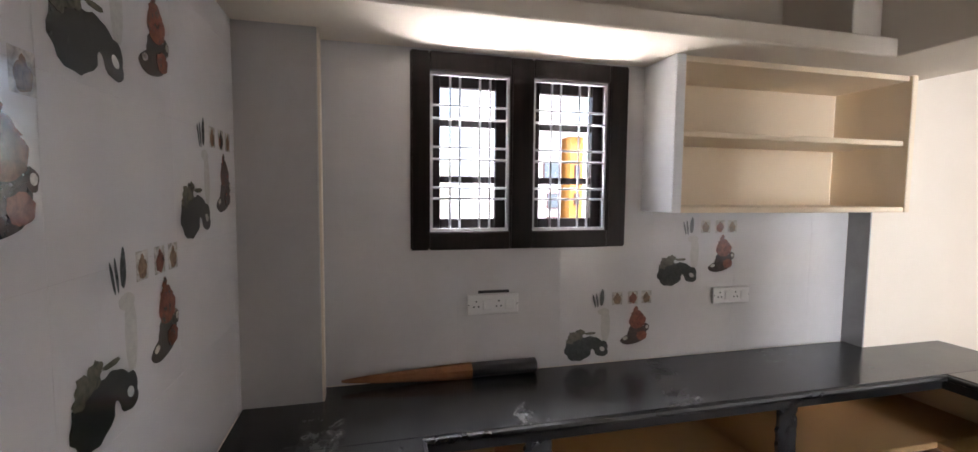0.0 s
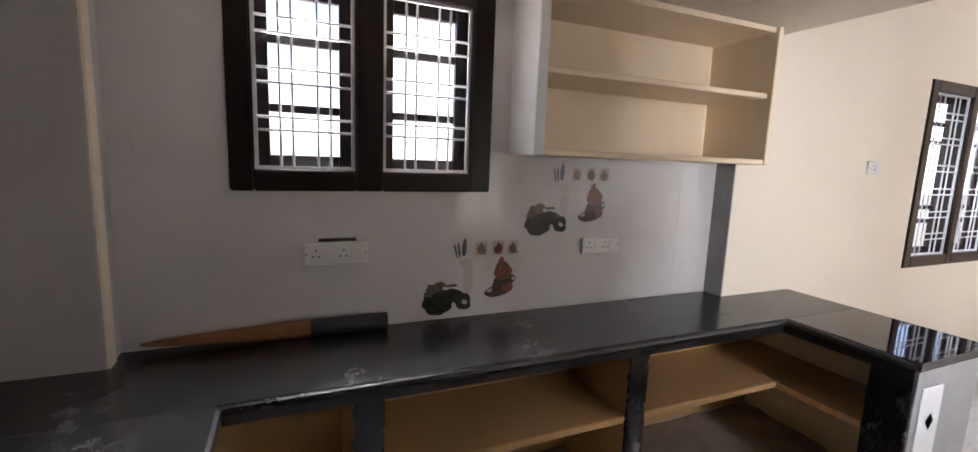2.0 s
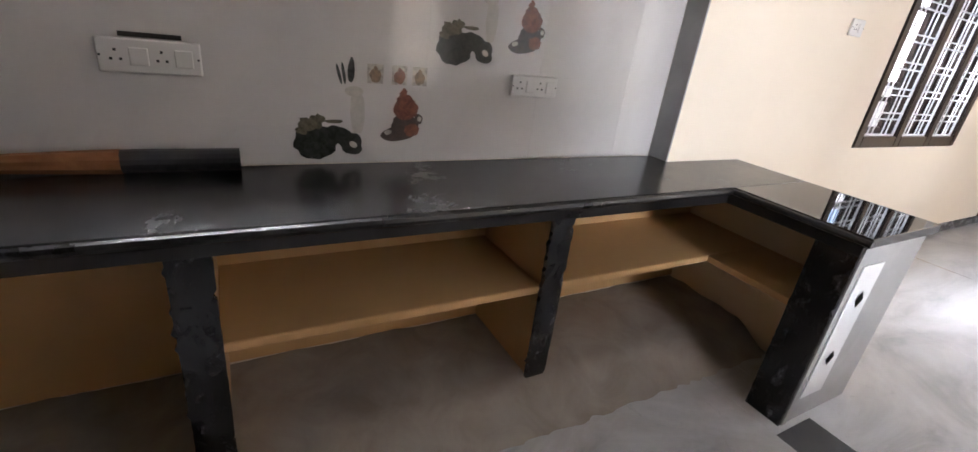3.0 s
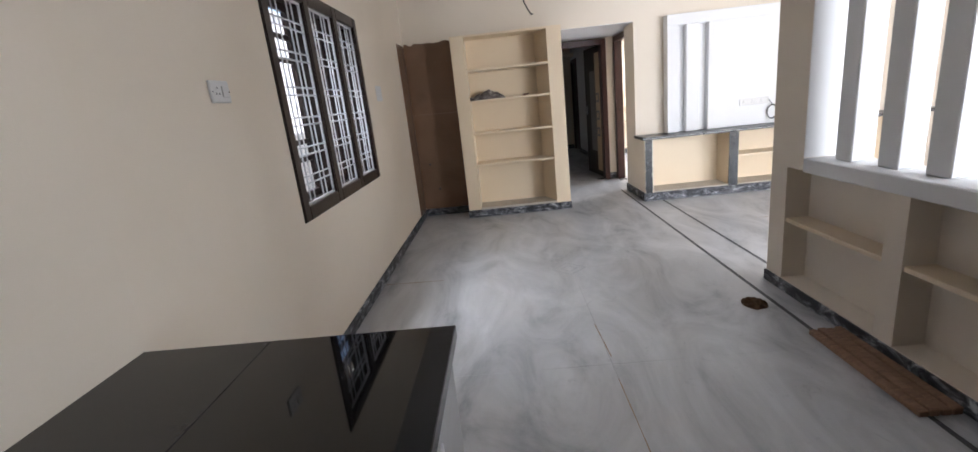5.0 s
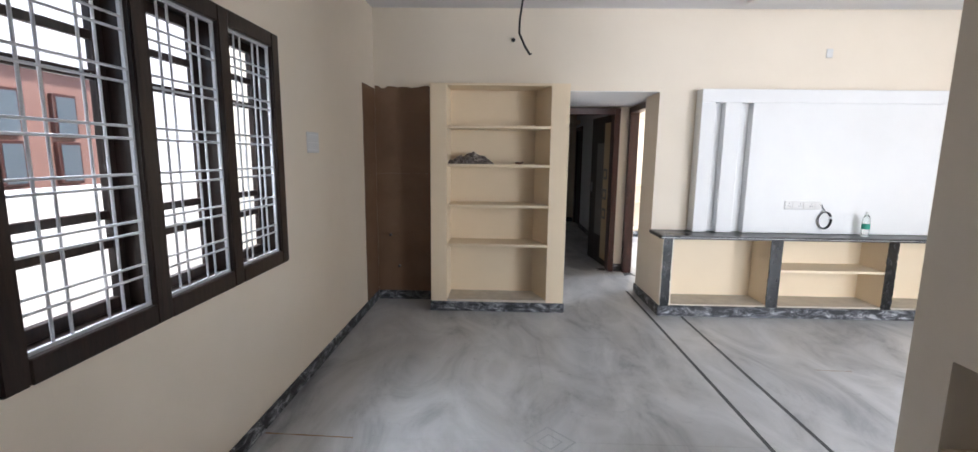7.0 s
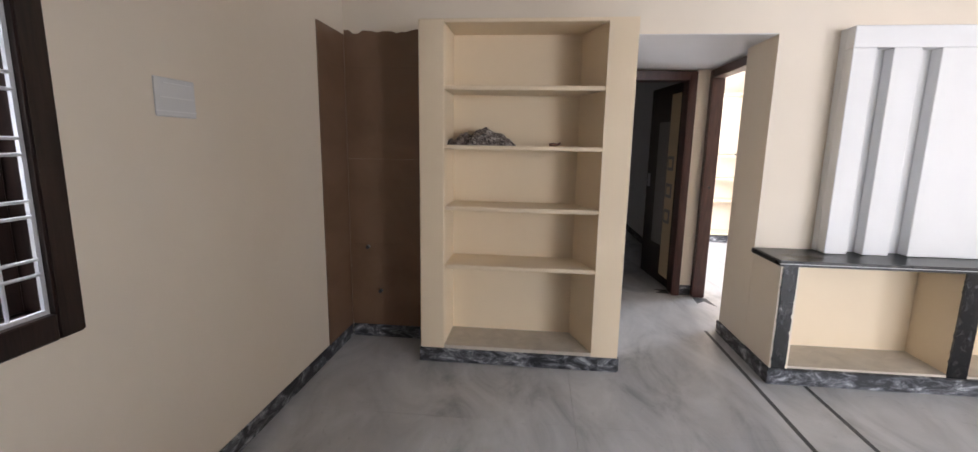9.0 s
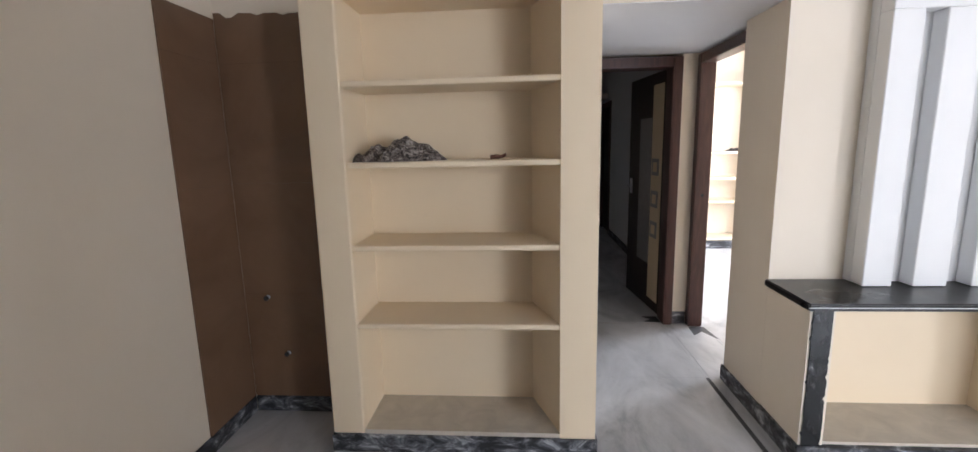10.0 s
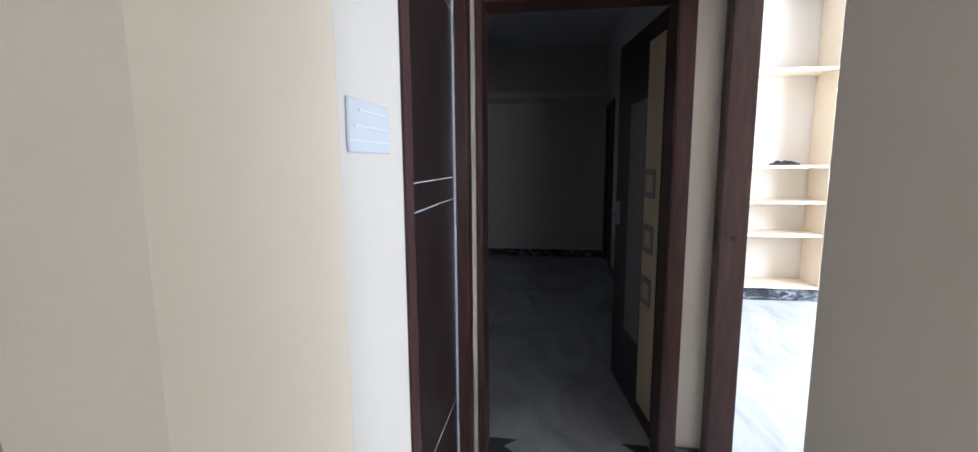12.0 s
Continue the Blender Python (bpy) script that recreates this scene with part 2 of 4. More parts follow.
structure("wall_west_living", slab(bmesh.new(), "x", -0.27, 0.0, 3.12, 7.96, 0, TOP, [(4.384, 5.982, 0.848, 2.115)]), M_CREAM, "cream painted wall round a three-part window", "wall")
# The opening is unseen and assumed, placed so daylight reaches the television wall
structure("wall_south", slab(bmesh.new(), "y", -0.45, -0.292, -0.27, 7.0, 0, TOP, [(3.7, 6.4, 0.3, 2.3)]), M_CREAM, "cream painted wall with an assumed wide opening out of view", "wall")
structure("column_1", boxed(-0.052, 0.094, -0.292, -0.011, 0, TOP, bevel=0.004), M_PLAIN_TILE, "plain grey tiled column beside the kitchen window", "column")
bm = boxed(-0.052, 0.070, 2.585, 3.12, 0.786, 1.511)
box(bm, -0.052, 0.070, 3.086, 3.12, 0, 0.786)
box(bm, -0.052, 0.070, 2.666, 3.12, 1.511, 2.155)
box(bm, -0.052, 0.070, 2.802, 3.12, 2.155, TOP)
structure("column_2", bm, M_CREAM, "cream painted column at the end of the counter", "column")
structure("trim_column_tile", boxed(-0.039, 0.072, 2.577, 2.5845, 0.8215, 1.511), M_GREY_TILE, "grey tile on the side of the kitchen column", "wall tile")
structure("trim_column_edge", boxed(0.037, 0.0935, -0.0108, -0.003, 0.8215, 2.154), M_CREAM, "cream plastered edge of the tiled column", "wall edge")
# Unseen opening added so that hall light reaches the kitchen and its tiles
structure("wall_kitchen_east", slab(bmesh.new(), "x", 2.77, 2.92, -0.292, 2.95, 0, TOP, [(2.2, 2.62, 0.75, 2.1)]), M_CREAM, "cream painted kitchen side wall, out of view, with an added light opening", "wall")
structure("loft_end_1", boxed(-0.052, 0.368, -0.292, 0.022, 2.2325, CEIL, bevel=0.004), M_CREAM, "cream plastered end of the kitchen loft", "wall")
structure("loft_end_2", boxed(-0.052, 0.30, 2.10, 2.259, 2.2325, CEIL, bevel=0.004), M_CREAM, "cream plastered end of the kitchen loft", "wall")
structure("kitchen_beam", boxed(-0.052, 2.77, 2.2605, 2.80, 2.158, TOP, bevel=0.004), M_CREAM, "cream painted beam over the kitchen opening", "beam")
structure("wall_north_1", boxed(-0.27, 1.857, 7.9605, 8.22, 0, TOP), M_CREAM, "cream painted end wall behind the shelf niche", "wall")
structure("wall_north_2", boxed(2.755, 7.0, 7.96, 8.39, 0, TOP), M_CREAM, "cream painted wall behind the television panel", "wall")
structure("wall_north_lintel", boxed(1.857, 2.755, 7.96, 8.15, 2.1, TOP), M_CREAM, "cream painted wall over the passage opening", "wall")
# The window is unseen and assumed, placed to light the hall from the side
structure("wall_east", slab(bmesh.new(), "x", 6.8, 7.0, -0.292, 7.96, 0, TOP, [(0.2, 2.7, 0.4, 2.4)]), M_CREAM, "cream painted hall wall with an assumed window opening out of view", "wall")
structure("ceiling", boxed(-0.27, 7.0, -0.45, 8.2, CEIL, TOP + 0.1), M_CEIL, "flat white painted ceiling", "ceiling")

# passage behind the opening
structure("passage_ceiling", box(boxed(1.845, 2.97, 8.1501, 9.31, 2.096, 2.30), 1.8575, 2.7545, 7.962, 8.15, 2.096, 2.0995), M_CEIL, "low white painted ceiling of the passage", "ceiling")
structure("wall_passage_west", slab(bmesh.new(), "x", 1.70, 1.845, 8.22, 9.31, 0, 2.4, [(8.29, 9.12, 0, 2.06)]), M_CREAM, "cream painted passage wall round a bathroom door", "wall")
structure("wall_passage_north", slab(bmesh.new(), "y", 9.31, 9.44, 1.2, 2.955, 0, 2.9, [(1.85, 2.716, 0, 2.095)]), M_CREAM, "cream painted passage end wall round a door", "wall")
structure("wall_passage_east", slab(bmesh.new(), "x", 2.85, 2.96, 8.39, 9.31, 0, 2.9, [(8.42, 9.302, 0, 2.095)]), M_CREAM, "cream painted passage wall round a bedroom door", "wall")

# end room and bedroom behind the passage doors
structure("wall_end_room_north", boxed(-1.0, 3.1, 13.97, 14.15, 0, 2.9), M_CREAM, "cream painted far wall of the dark room", "wall")
structure("wall_end_room_east", slab(bmesh.new(), "x", 2.90, 2.97, 9.4405, 13.97, 0, 2.9, [(13.1, 13.9, 0, 2.1)]), M_WHITE, "pale painted side wall of the dark room", "wall")
# Small unseen opening added to let some sky light into the dark room
structure("wall_end_room_west", slab(bmesh.new(), "x", -1.15, -1.0, 8.22, 14.15, 0, 2.9, [(11.3, 11.85, 1.0, 1.65)]), M_CREAM, "cream painted side wall of the dark room", "wall")
structure("wall_end_room_south", boxed(-1.0, 1.2, 9.31, 9.44, 0, 2.9), M_CREAM, "cream painted wall of the dark room", "wall")
structure("ceiling_end_room", boxed(-1.15, 6.3, 8.22, 14.15, 2.9, 3.05), M_CEIL, "white painted ceiling of the back rooms", "ceiling")
structure("loft_end_room", boxed(-1.0, 2.90, 13.45, 13.97, 2.16, 2.24), M_CREAM, "cream painted loft slab at the far wall", "loft")
structure("wall_bedroom_north", boxed(2.97, 6.2, 12.42, 12.6, 0, 2.9), M_CREAM, "cream painted far bedroom wall", "wall")
structure("wall_bedroom_east", slab(bmesh.new(), "x", 6.0, 6.2, 8.37, 12.42, 0, 2.9, [(9.9, 11.4, 0.8, 2.15)]), M_CREAM, "cream painted bedroom wall with a window opening", "wall")
structure("wall_bathroom", boxed(1.10, 1.2, 8.22, 9.31, 0, 2.9), M_BROWN_TILE, "brown tiled bathroom wall behind the door", "wall")
structure("kitchen_loft", boxed(-0.052, 0.37, -0.292, 2.26, 2.155, 2.232, bevel=0.006), M_CREAM, "cream painted concrete loft slab over the kitchen window", "loft")

# ceiling tray in the hall
tray = bmesh.new()
for d in ((3.35, 6.2, 7.45, 7.66), (3.35, 6.2, 4.0, 4.2), (3.35, 3.55, 4.2, 7.45), (6.0, 6.2, 4.2, 7.45)):
    box(tray, *d, CEIL - 0.05, CEIL + 0.001, bevel=0.008)
structure("ceiling_trim", tray, M_WHITE, "raised white plaster border on the hall ceiling", "ceiling trim")


# ---- skirting ----
def skirting(name, *dims):
    return structure(name, boxed(*dims, bevel=0.003), M_SKIRT, "black stone skirting smeared with white cement", "skirting")


skirting("baseboard_west", 0.0, 0.012, 3.12, 7.948, 0, 0.09)
skirting("baseboard_niche", 0.012, 0.597, 7.945, 7.96, 0, 0.09)
skirting("baseboard_passage_west", 1.857, 1.868, 7.62, 8.219, 0, 0.085)
skirting("baseboard_passage_east", 2.74, 2.755, 7.585, 8.40, 0, 0.095)
skirting("baseboard_passage_end", 2.72, 2.826, 9.298, 9.31, 0, 0.10)
skirting("baseboard_end_room", -1.0, 2.885, 13.955, 13.97, 0, 0.10)
skirting("baseboard_end_room_east", 2.887, 2.90, 9.45, 13.1, 0, 0.10)
skirting("baseboard_bedroom", 2.97, 6.0, 12.408, 12.42, 0, 0.10)
skirting("baseboard_kitchen", 2.758, 2.77, -0.28, 2.94, 0, 0.09)


# ---- windows ----
def bar_grille(parent, x, y0, y1, z0, z1, us, vs, r=0.0048):
    """Welded grille: a flat border and one bar for each share of width and height."""
    edge = bmesh.new()
    w = 0.012
    for d in ((y0, y1, z0, z0 + w), (y0, y1, z1 - w, z1), (y0, y0 + w, z0 + w, z1 - w), (y1 - w, y1, z0 + w, z1 - w)):
        box(edge, x - 0.006, x + 0.006, *d)
    g = part("grille_border", edge, M_GRILLE, parent)
    for u in us:
        y = y0 + u * (y1 - y0)
        part("grille_bar", tube(bmesh.new(), [(x, y, z0 + w), (x, y, z1 - w)], r, 8), M_GRILLE, parent)
    for v in vs:
        z = z1 - v * (z1 - z0)
        part("grille_bar", tube(bmesh.new(), [(x + r * 1.6, y0 + w, z), (x + r * 1.6, y1 - w, z)], r, 8), M_GRILLE, parent)
    return g


def shutter(parent, x, y0, y1, z0, z1, stile, bars, lip=0.03, wood=None):
    """A glazed wooden casement with cross bars."""
    bm = bmesh.new()
    for d in ((y0, y0 + stile, z0, z1), (y1 - stile, y1, z0, z1), (y0 + stile, y1 - stile, z0, z0 + stile), (y0 + stile, y1 - stile, z1 - stile, z1)):
        box(bm, x - 0.03, x, *d, bevel=0.003)
    for v in bars:
        z = z1 - v * (z1 - z0)
        box(bm, x - 0.026, x - 0.004, y0 + stile, y1 - stile, z - lip / 2, z + lip / 2, bevel=0.003)
    s = part("casement", bm, wood or M_FRAME, parent)
    pane = part("pane", boxed(x - 0.017, x - 0.013, y0 + stile, y1 - stile, z0 + stile, z1 - stile), M_GLASS, parent, "clear window glass")
    pane.visible_shadow = False
    for z in (z0 + 0.12 * (z1 - z0), z0 + 0.88 * (z1 - z0)):
        part("hinge", tube(bmesh.new(), [(x + 0.004, y0 + 0.004, z - 0.025), (x + 0.004, y0 + 0.004, z + 0.025)], 0.005), M_BLACK, parent)
    return s


def wood_window(name, face, y0, y1, z0, z1, lights, edge, us, vs, bars, label, depth=0.11, stile=0.05, wood=None):
    win = thing(name, label, "window", kind="structure")
    bm = bmesh.new()
    spans = [y0] + [v for pair in lights for v in pair] + [y1]
    for a, b in zip(spans[0::2], spans[1::2]):
        box(bm, face - depth, face, a, b, z0, z1, bevel=0.006, segs=2)
    for a, b in lights:
        box(bm, face - depth, face, a, b, z0, z0 + edge, bevel=0.004)
        box(bm, face - depth, face, a, b, z1 - edge, z1, bevel=0.004)
    wood = wood or M_FRAME
    part("window_frame", bm, wood, win)
    for a, b in lights:
        bar_grille(win, face - 0.028, a + 0.001, b - 0.001, z0 + edge, z1 - edge, us, vs)
        shutter(win, face - depth + 0.042, a, b, z0 + edge, z1 - edge, stile, bars, wood=wood)
    return win


wood_window("window_1", -0.028, 0.32, 1.275, 1.353, 2.145, [(0.398, 0.735), (0.835, 1.185)], 0.075,
            (0.25, 0.37, 0.62, 0.75), (0.205, 0.285, 0.465, 0.54, 0.72, 0.79), (0.30, 0.665),
            "dark stained wooden kitchen window with white steel grille", wood=M_FRAME_BACKLIT)
wood_window("window_2", 0.012, 4.384, 5.982, 0.848, 2.115, [(4.462, 4.926), (5.006, 5.425), (5.505, 5.904)], 0.075,
            (0.20, 0.33, 0.62, 0.75), (0.112, 0.15, 0.262, 0.30, 0.43, 0.467, 0.575, 0.612, 0.72, 0.757, 0.86, 0.897), (0.17, 0.285, 0.70, 0.79),
            "dark stained three-light window with white steel grille", depth=0.14, stile=0.045)

# ---- outside ----
structure("ground", boxed(-60, 60, -60, 70, -0.6, -0.3), M_DUST, "bare ground round the house", "ground")


def neighbour(name, x, y0, y1, z1, mat, label, wins):
    b = thing(name, label, "building")
    part("facade", boxed(x - 3, x, y0, y1, -0.3, z1), mat, b)
    part("roof", boxed(x - 3.1, x + 0.1, y0 - 0.1, y1 + 0.1, z1, z1 + 0.15), M_WHITE, b)
    for (a, c, lo, hi) in wins:
        w = part("window", boxed(x, x + 0.06, a, c, lo, hi, bevel=0.01), M_REDWOOD, b)
        part("pane", boxed(x + 0.061, x + 0.066, a + 0.03, c - 0.03, lo + 0.03, hi - 0.03), M_WINDARK, w)
    return b


M_WINDARK, _, _ = material("dark_window_glass", (0.10, 0.13, 0.15), 0.5)
M_ORANGE = paint("orange_facade_paint", (0.46, 0.22, 0.04), (0.38, 0.17, 0.03))
M_TERRA = paint("terracotta_facade_paint", (0.27, 0.155, 0.125), (0.22, 0.125, 0.10))
neighbour("neighbour_house", -3.2, 6.2, 8.45, 2.3, M_TERRA, "terracotta painted neighbouring house with wooden windows", [(7.32, 7.56, 1.14, 1.56), (7.32, 7.56, 1.6, 2.03), (7.88, 8.14, 1.14, 1.56), (7.88, 8.14, 1.6, 2.03)])
neighbour("apartment_house", -9.0, 5.02, 5.36, 3.0, M_ORANGE, "orange painted stair tower of the neighbouring house", [(5.12, 5.27, 1.3, 1.6), (5.12, 5.27, 1.9, 2.3)])
neighbour("apartment_house", -9.3, 2.6, 4.9, 6.0, M_WHITE, "white apartment house behind the kitchen window", [(4.5, 4.85, 0.4, 1.0), (4.5, 4.85, 1.2, 1.6), (4.4, 4.85, 1.9, 2.4)])
neighbour("white_house", -7.5, 9.5, 26.0, 5.5, M_WHITE, "white painted house behind the boundary wall", [])
structure("boundary_wall", boxed(-1.9, -1.75, 2.0, 12.0, -0.3, 1.22, bevel=0.01), M_WHITE, "white painted boundary wall outside the window", "wall")


# ---- kitchen counter ----
counter = thing("kitchen_counter", "black granite kitchen worktop on three sides, dusty and scratched", "counter")
CT = 0.82
part("worktop", boxed(-0.038, 0.425, -0.278, 3.108, CT - 0.035, CT, bevel=0.002), M_GRANITE, counter)
part("worktop", boxed(0.4252, 1.25, -0.278, 0.315, CT - 0.035, CT, bevel=0.002), M_GRANITE, counter)
part("worktop", boxed(0.4252, 0.925, 2.587, 3.108, CT - 0.035, CT, bevel=0.002), M_GRANITE_POLISH, counter, "polished granite bar end")
part("fascia", boxed(0.385, 0.405, 0.32, 2.60, 0.745, CT - 0.036), M_GRANITE_EDGE, counter)
part("fascia", boxed(0.405, 1.23, 0.285, 0.305, 0.745, CT - 0.036), M_GRANITE_EDGE, counter)
part("fascia", boxed(0.405, 0.905, 2.60, 2.62, 0.745, CT - 0.036), M_GRANITE_EDGE, counter)
part("moulding", tube(bmesh.new(), [(0.425, 0.31, CT - 0.018), (0.425, 2.59, CT - 0.018)], 0.014), M_GRANITE_EDGE, counter)
part("moulding", tube(bmesh.new(), [(0.43, 2.587, CT - 0.018), (0.93, 2.587, CT - 0.018)], 0.014), M_GRANITE_EDGE, counter)
part("moulding", tube(bmesh.new(), [(0.43, 0.315, CT - 0.018), (1.25, 0.315, CT - 0.018)], 0.014), M_GRANITE_EDGE, counter)


def chipped_strip(bm, x0, x1, y0, y1, z0, z1, axis, seed):
    """An upright stone strip with a broken, uneven edge."""
    rnd = random.Random(seed)
    n = 44
    rows = []
    for i in range(n + 1):
        z = z0 + (z1 - z0) * i / n
        j = [(rnd.uniform(-0.009, 0.002) if rnd.random() < 0.12 else rnd.uniform(-0.0012, 0.0012)) for _ in range(2)]
        if axis == "y":
            rows.append([bm.verts.new(p) for p in ((x0, y0 + j[0], z), (x1, y0 + j[0], z), (x1, y1 + j[1], z), (x0, y1 + j[1], z))])
        else:
            rows.append([bm.verts.new(p) for p in ((x0 + j[0], y0, z), (x1 + j[1], y0, z), (x1 + j[1], y1, z), (x0 + j[0], y1, z))])
    for a, b in zip(rows, rows[1:]):
        for k in range(4):
            bm.faces.new((a[k], a[(k + 1) % 4], b[(k + 1) % 4], b[k]))
    bm.faces.new(rows[0][::-1])
    bm.faces.new(rows[-1])
    return bm


part("leg", chipped_strip(bmesh.new(), 0.386, 0.402, 0.669, 0.763, 0.09, 0.744, "y", 1), M_WORN, counter, "black granite strip with chipped edges")
part("leg", chipped_strip(bmesh.new(), 0.386, 0.402, 1.727, 1.814, 0.09, 0.744, "y", 2), M_WORN, counter, "black granite strip with chipped edges")
part("leg", chipped_strip(bmesh.new(), 0.765, 0.905, 2.60, 2.616, 0.0, 0.744, "x", 3), M_WORN, counter, "black granite strip with chipped edges")
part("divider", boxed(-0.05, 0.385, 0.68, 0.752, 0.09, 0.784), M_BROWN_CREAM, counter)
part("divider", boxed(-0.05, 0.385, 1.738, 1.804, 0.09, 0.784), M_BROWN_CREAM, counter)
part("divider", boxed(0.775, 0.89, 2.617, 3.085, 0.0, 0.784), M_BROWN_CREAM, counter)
part("end_face", boxed(0.8905, 0.905, 2.617, 3.085, 0.0, 0.784), M_GREY_TILE, counter, "grey tiled end face")
part("back_panel", boxed(-0.05, 0.775, 3.03, 3.085, 0.0, 0.784), M_SHELF, counter, "cream painted back of the bar end")
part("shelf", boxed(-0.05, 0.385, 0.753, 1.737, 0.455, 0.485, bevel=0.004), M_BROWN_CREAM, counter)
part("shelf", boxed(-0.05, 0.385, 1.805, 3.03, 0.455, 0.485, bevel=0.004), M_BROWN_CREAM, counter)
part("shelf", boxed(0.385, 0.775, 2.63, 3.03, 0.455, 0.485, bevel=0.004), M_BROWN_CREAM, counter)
ramp_bm = bmesh.new()
cols, lines = 22, 90
grid = []
for j in range(lines + 1):
    y = -0.24 + 3.26 * j / lines
    row = []
    for i in range(cols + 1):
        x = -0.045 + 0.70 * i / cols
        q = min(max((0.60 - x) / 0.22, 0), 1)
        h = 0.088 * q * q * (3 - 2 * q) + 0.010 * q * noise.noise(Vector((9 * x, 6 * y, 0))) + 0.004 * noise.noise(Vector((31 * x, 24 * y, 2)))
        row.append(ramp_bm.verts.new((x, y, max(h, -0.004) if x < 0.62 else -0.004)))
    grid.append(row)
for a, b in zip(grid, grid[1:]):
    for i in range(cols):
        f = ramp_bm.faces.new((a[i], a[i + 1], b[i + 1], b[i]))
        f.smooth = True
part("plinth", ramp_bm, M_DUST, counter, "uneven dusty cement plinth")
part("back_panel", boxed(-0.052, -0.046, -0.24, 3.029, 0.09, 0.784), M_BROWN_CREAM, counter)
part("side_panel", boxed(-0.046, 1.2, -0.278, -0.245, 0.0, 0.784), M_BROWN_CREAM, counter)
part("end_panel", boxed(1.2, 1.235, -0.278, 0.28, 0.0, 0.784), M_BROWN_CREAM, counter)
end_tile = part("end_panel", boxed(0.905, 0.911, 2.665, 2.815, 0.12, 0.70, bevel=0.002), M_MASK, counter, "white tile with dark diamonds")
for z in (0.56, 0.30):
    bm = bmesh.new()
    v = [bm.verts.new((0.9135, 2.742 + a, z + b)) for a, b in ((0, -0.035), (0.028, 0), (0, 0.035), (-0.028, 0))]
    bm.faces.new(v)
    bmesh.ops.solidify(bm, geom=bm.faces[:], thickness=0.002)
    part("diamond", bm, M_BLACK, end_tile)
part("end_panel", boxed(0.905, 0.910, 2.617, 2.65, 0.0, 0.78), M_GREY_TILE, counter)

rnd = random.Random(4)
for x, y, r in ((0.86, 0.115, 0.016), (0.62, 0.19, 0.009), (0.94, 0.24, 0.012), (1.02, 0.10, 0.009), (0.70, 0.05, 0.007)):
    bm = bmesh.new()
    ring = [bm.verts.new((x + r * rnd.uniform(0.6, 1.1) * math.cos(k * 0.7), y + r * rnd.uniform(0.6, 1.1) * math.sin(k * 0.7), CT + 0.003)) for k in range(9)]
    bm.faces.new(ring)
    bmesh.ops.solidify(bm, geom=bm.faces[:], thickness=0.0025)
    part("paint_flake", bm, M_WHITE, counter, "white paint flake")

# wall cupboard
cab = thing("wall_cupboard", "open cream painted wall cupboard with one middle shelf", "cupboard")
# Window-side panel coloured white for the light that falls on it
part("side_panel", boxed(-0.195, 0.184, 1.3605, 1.405, 1.512, 2.154, bevel=0.004), M_WHITE, cab)
part("side_panel", boxed(-0.195, 0.184, 2.632, 2.6635, 1.512, 2.154, bevel=0.004), M_SHELF, cab)
part("bottom", boxed(-0.195, 0.180, 1.405, 2.632, 1.512, 1.537, bevel=0.004), M_SHELF, cab)
part("shelf", boxed(-0.195, 0.160, 1.405, 2.632, 1.827, 1.852, bevel=0.004), M_SHELF, cab)
part("back", boxed(-0.268, -0.195, 1.405, 2.632, 1.537, 2.154), M_SHELF, cab)
part("top", boxed(-0.195, 0.165, 1.405, 2.632, 2.13, 2.154), M_SHELF, cab)


# switches
def switch_board(name, centre, normal, wide, high, label, rockers=2, sockets=1, thick=0.014):
    """A moulded plate with rocker switches and socket holes; normal is 'x', '-x' or '-y'."""
    s = thing(name, label, "switch board", "switch boards on the walls")
    cx, cy, cz = centre

    def put(pname, u0, u1, v0, v1, d0, d1, mat, parent, bev=0.0):
        if normal == "x":
            bm = boxed(cx + d0, cx + d1, cy + u0, cy + u1, cz + v0, cz + v1, bevel=bev)
        else:
            bm = boxed(cx + u0, cx + u1, cy - d1, cy - d0, cz + v0, cz + v1, bevel=bev)
        return part(pname, bm, mat, parent)

    plate = put("plate", -wide / 2, wide / 2, -high / 2, high / 2, 0.0, thick, M_PLASTIC, s, 0.004)
    n = rockers + sockets
    cell = (wide - 0.03) / max(n, 1)
    for i in range(n):
        u = -wide / 2 + 0.015 + cell * (i + 0.5)
        w = min(cell * 0.42, 0.022)
        if (i % 2 == 0 and sockets) and i // 2 < sockets:
            for du, dv in ((0, 0.014), (-0.010, -0.008), (0.010, -0.008)):
                put("socket_hole", u + du - 0.0032, u + du + 0.0032, dv - 0.0032, dv + 0.0032, thick, thick + 0.0012, M_BLACK, s)
        else:
            put("rocker", u - w, u + w, -0.022, 0.022, thick, thick + 0.006, M_PLASTIC, s, 0.002)
    for u in (-wide / 2 + 0.007, wide / 2 - 0.007):
        put("screw", u - 0.0025, u + 0.0025, -0.0025, 0.0025, thick, thick + 0.001, M_BLACK, s)
    return s


switch_board("switch_board", (-0.038, 0.663, 1.12), "x", 0.225, 0.085, "white plastic switch board loose on the tiles", 2, 2)
switch_board("switch_board", (-0.038, 1.86, 1.105), "x", 0.21, 0.078, "white plastic switch board on the kitchen tiles", 2, 2)
switch_board("switch_board", (0.0, 3.872, 1.522), "x", 0.125, 0.085, "white switch and socket plate on the cream wall", 1, 1)
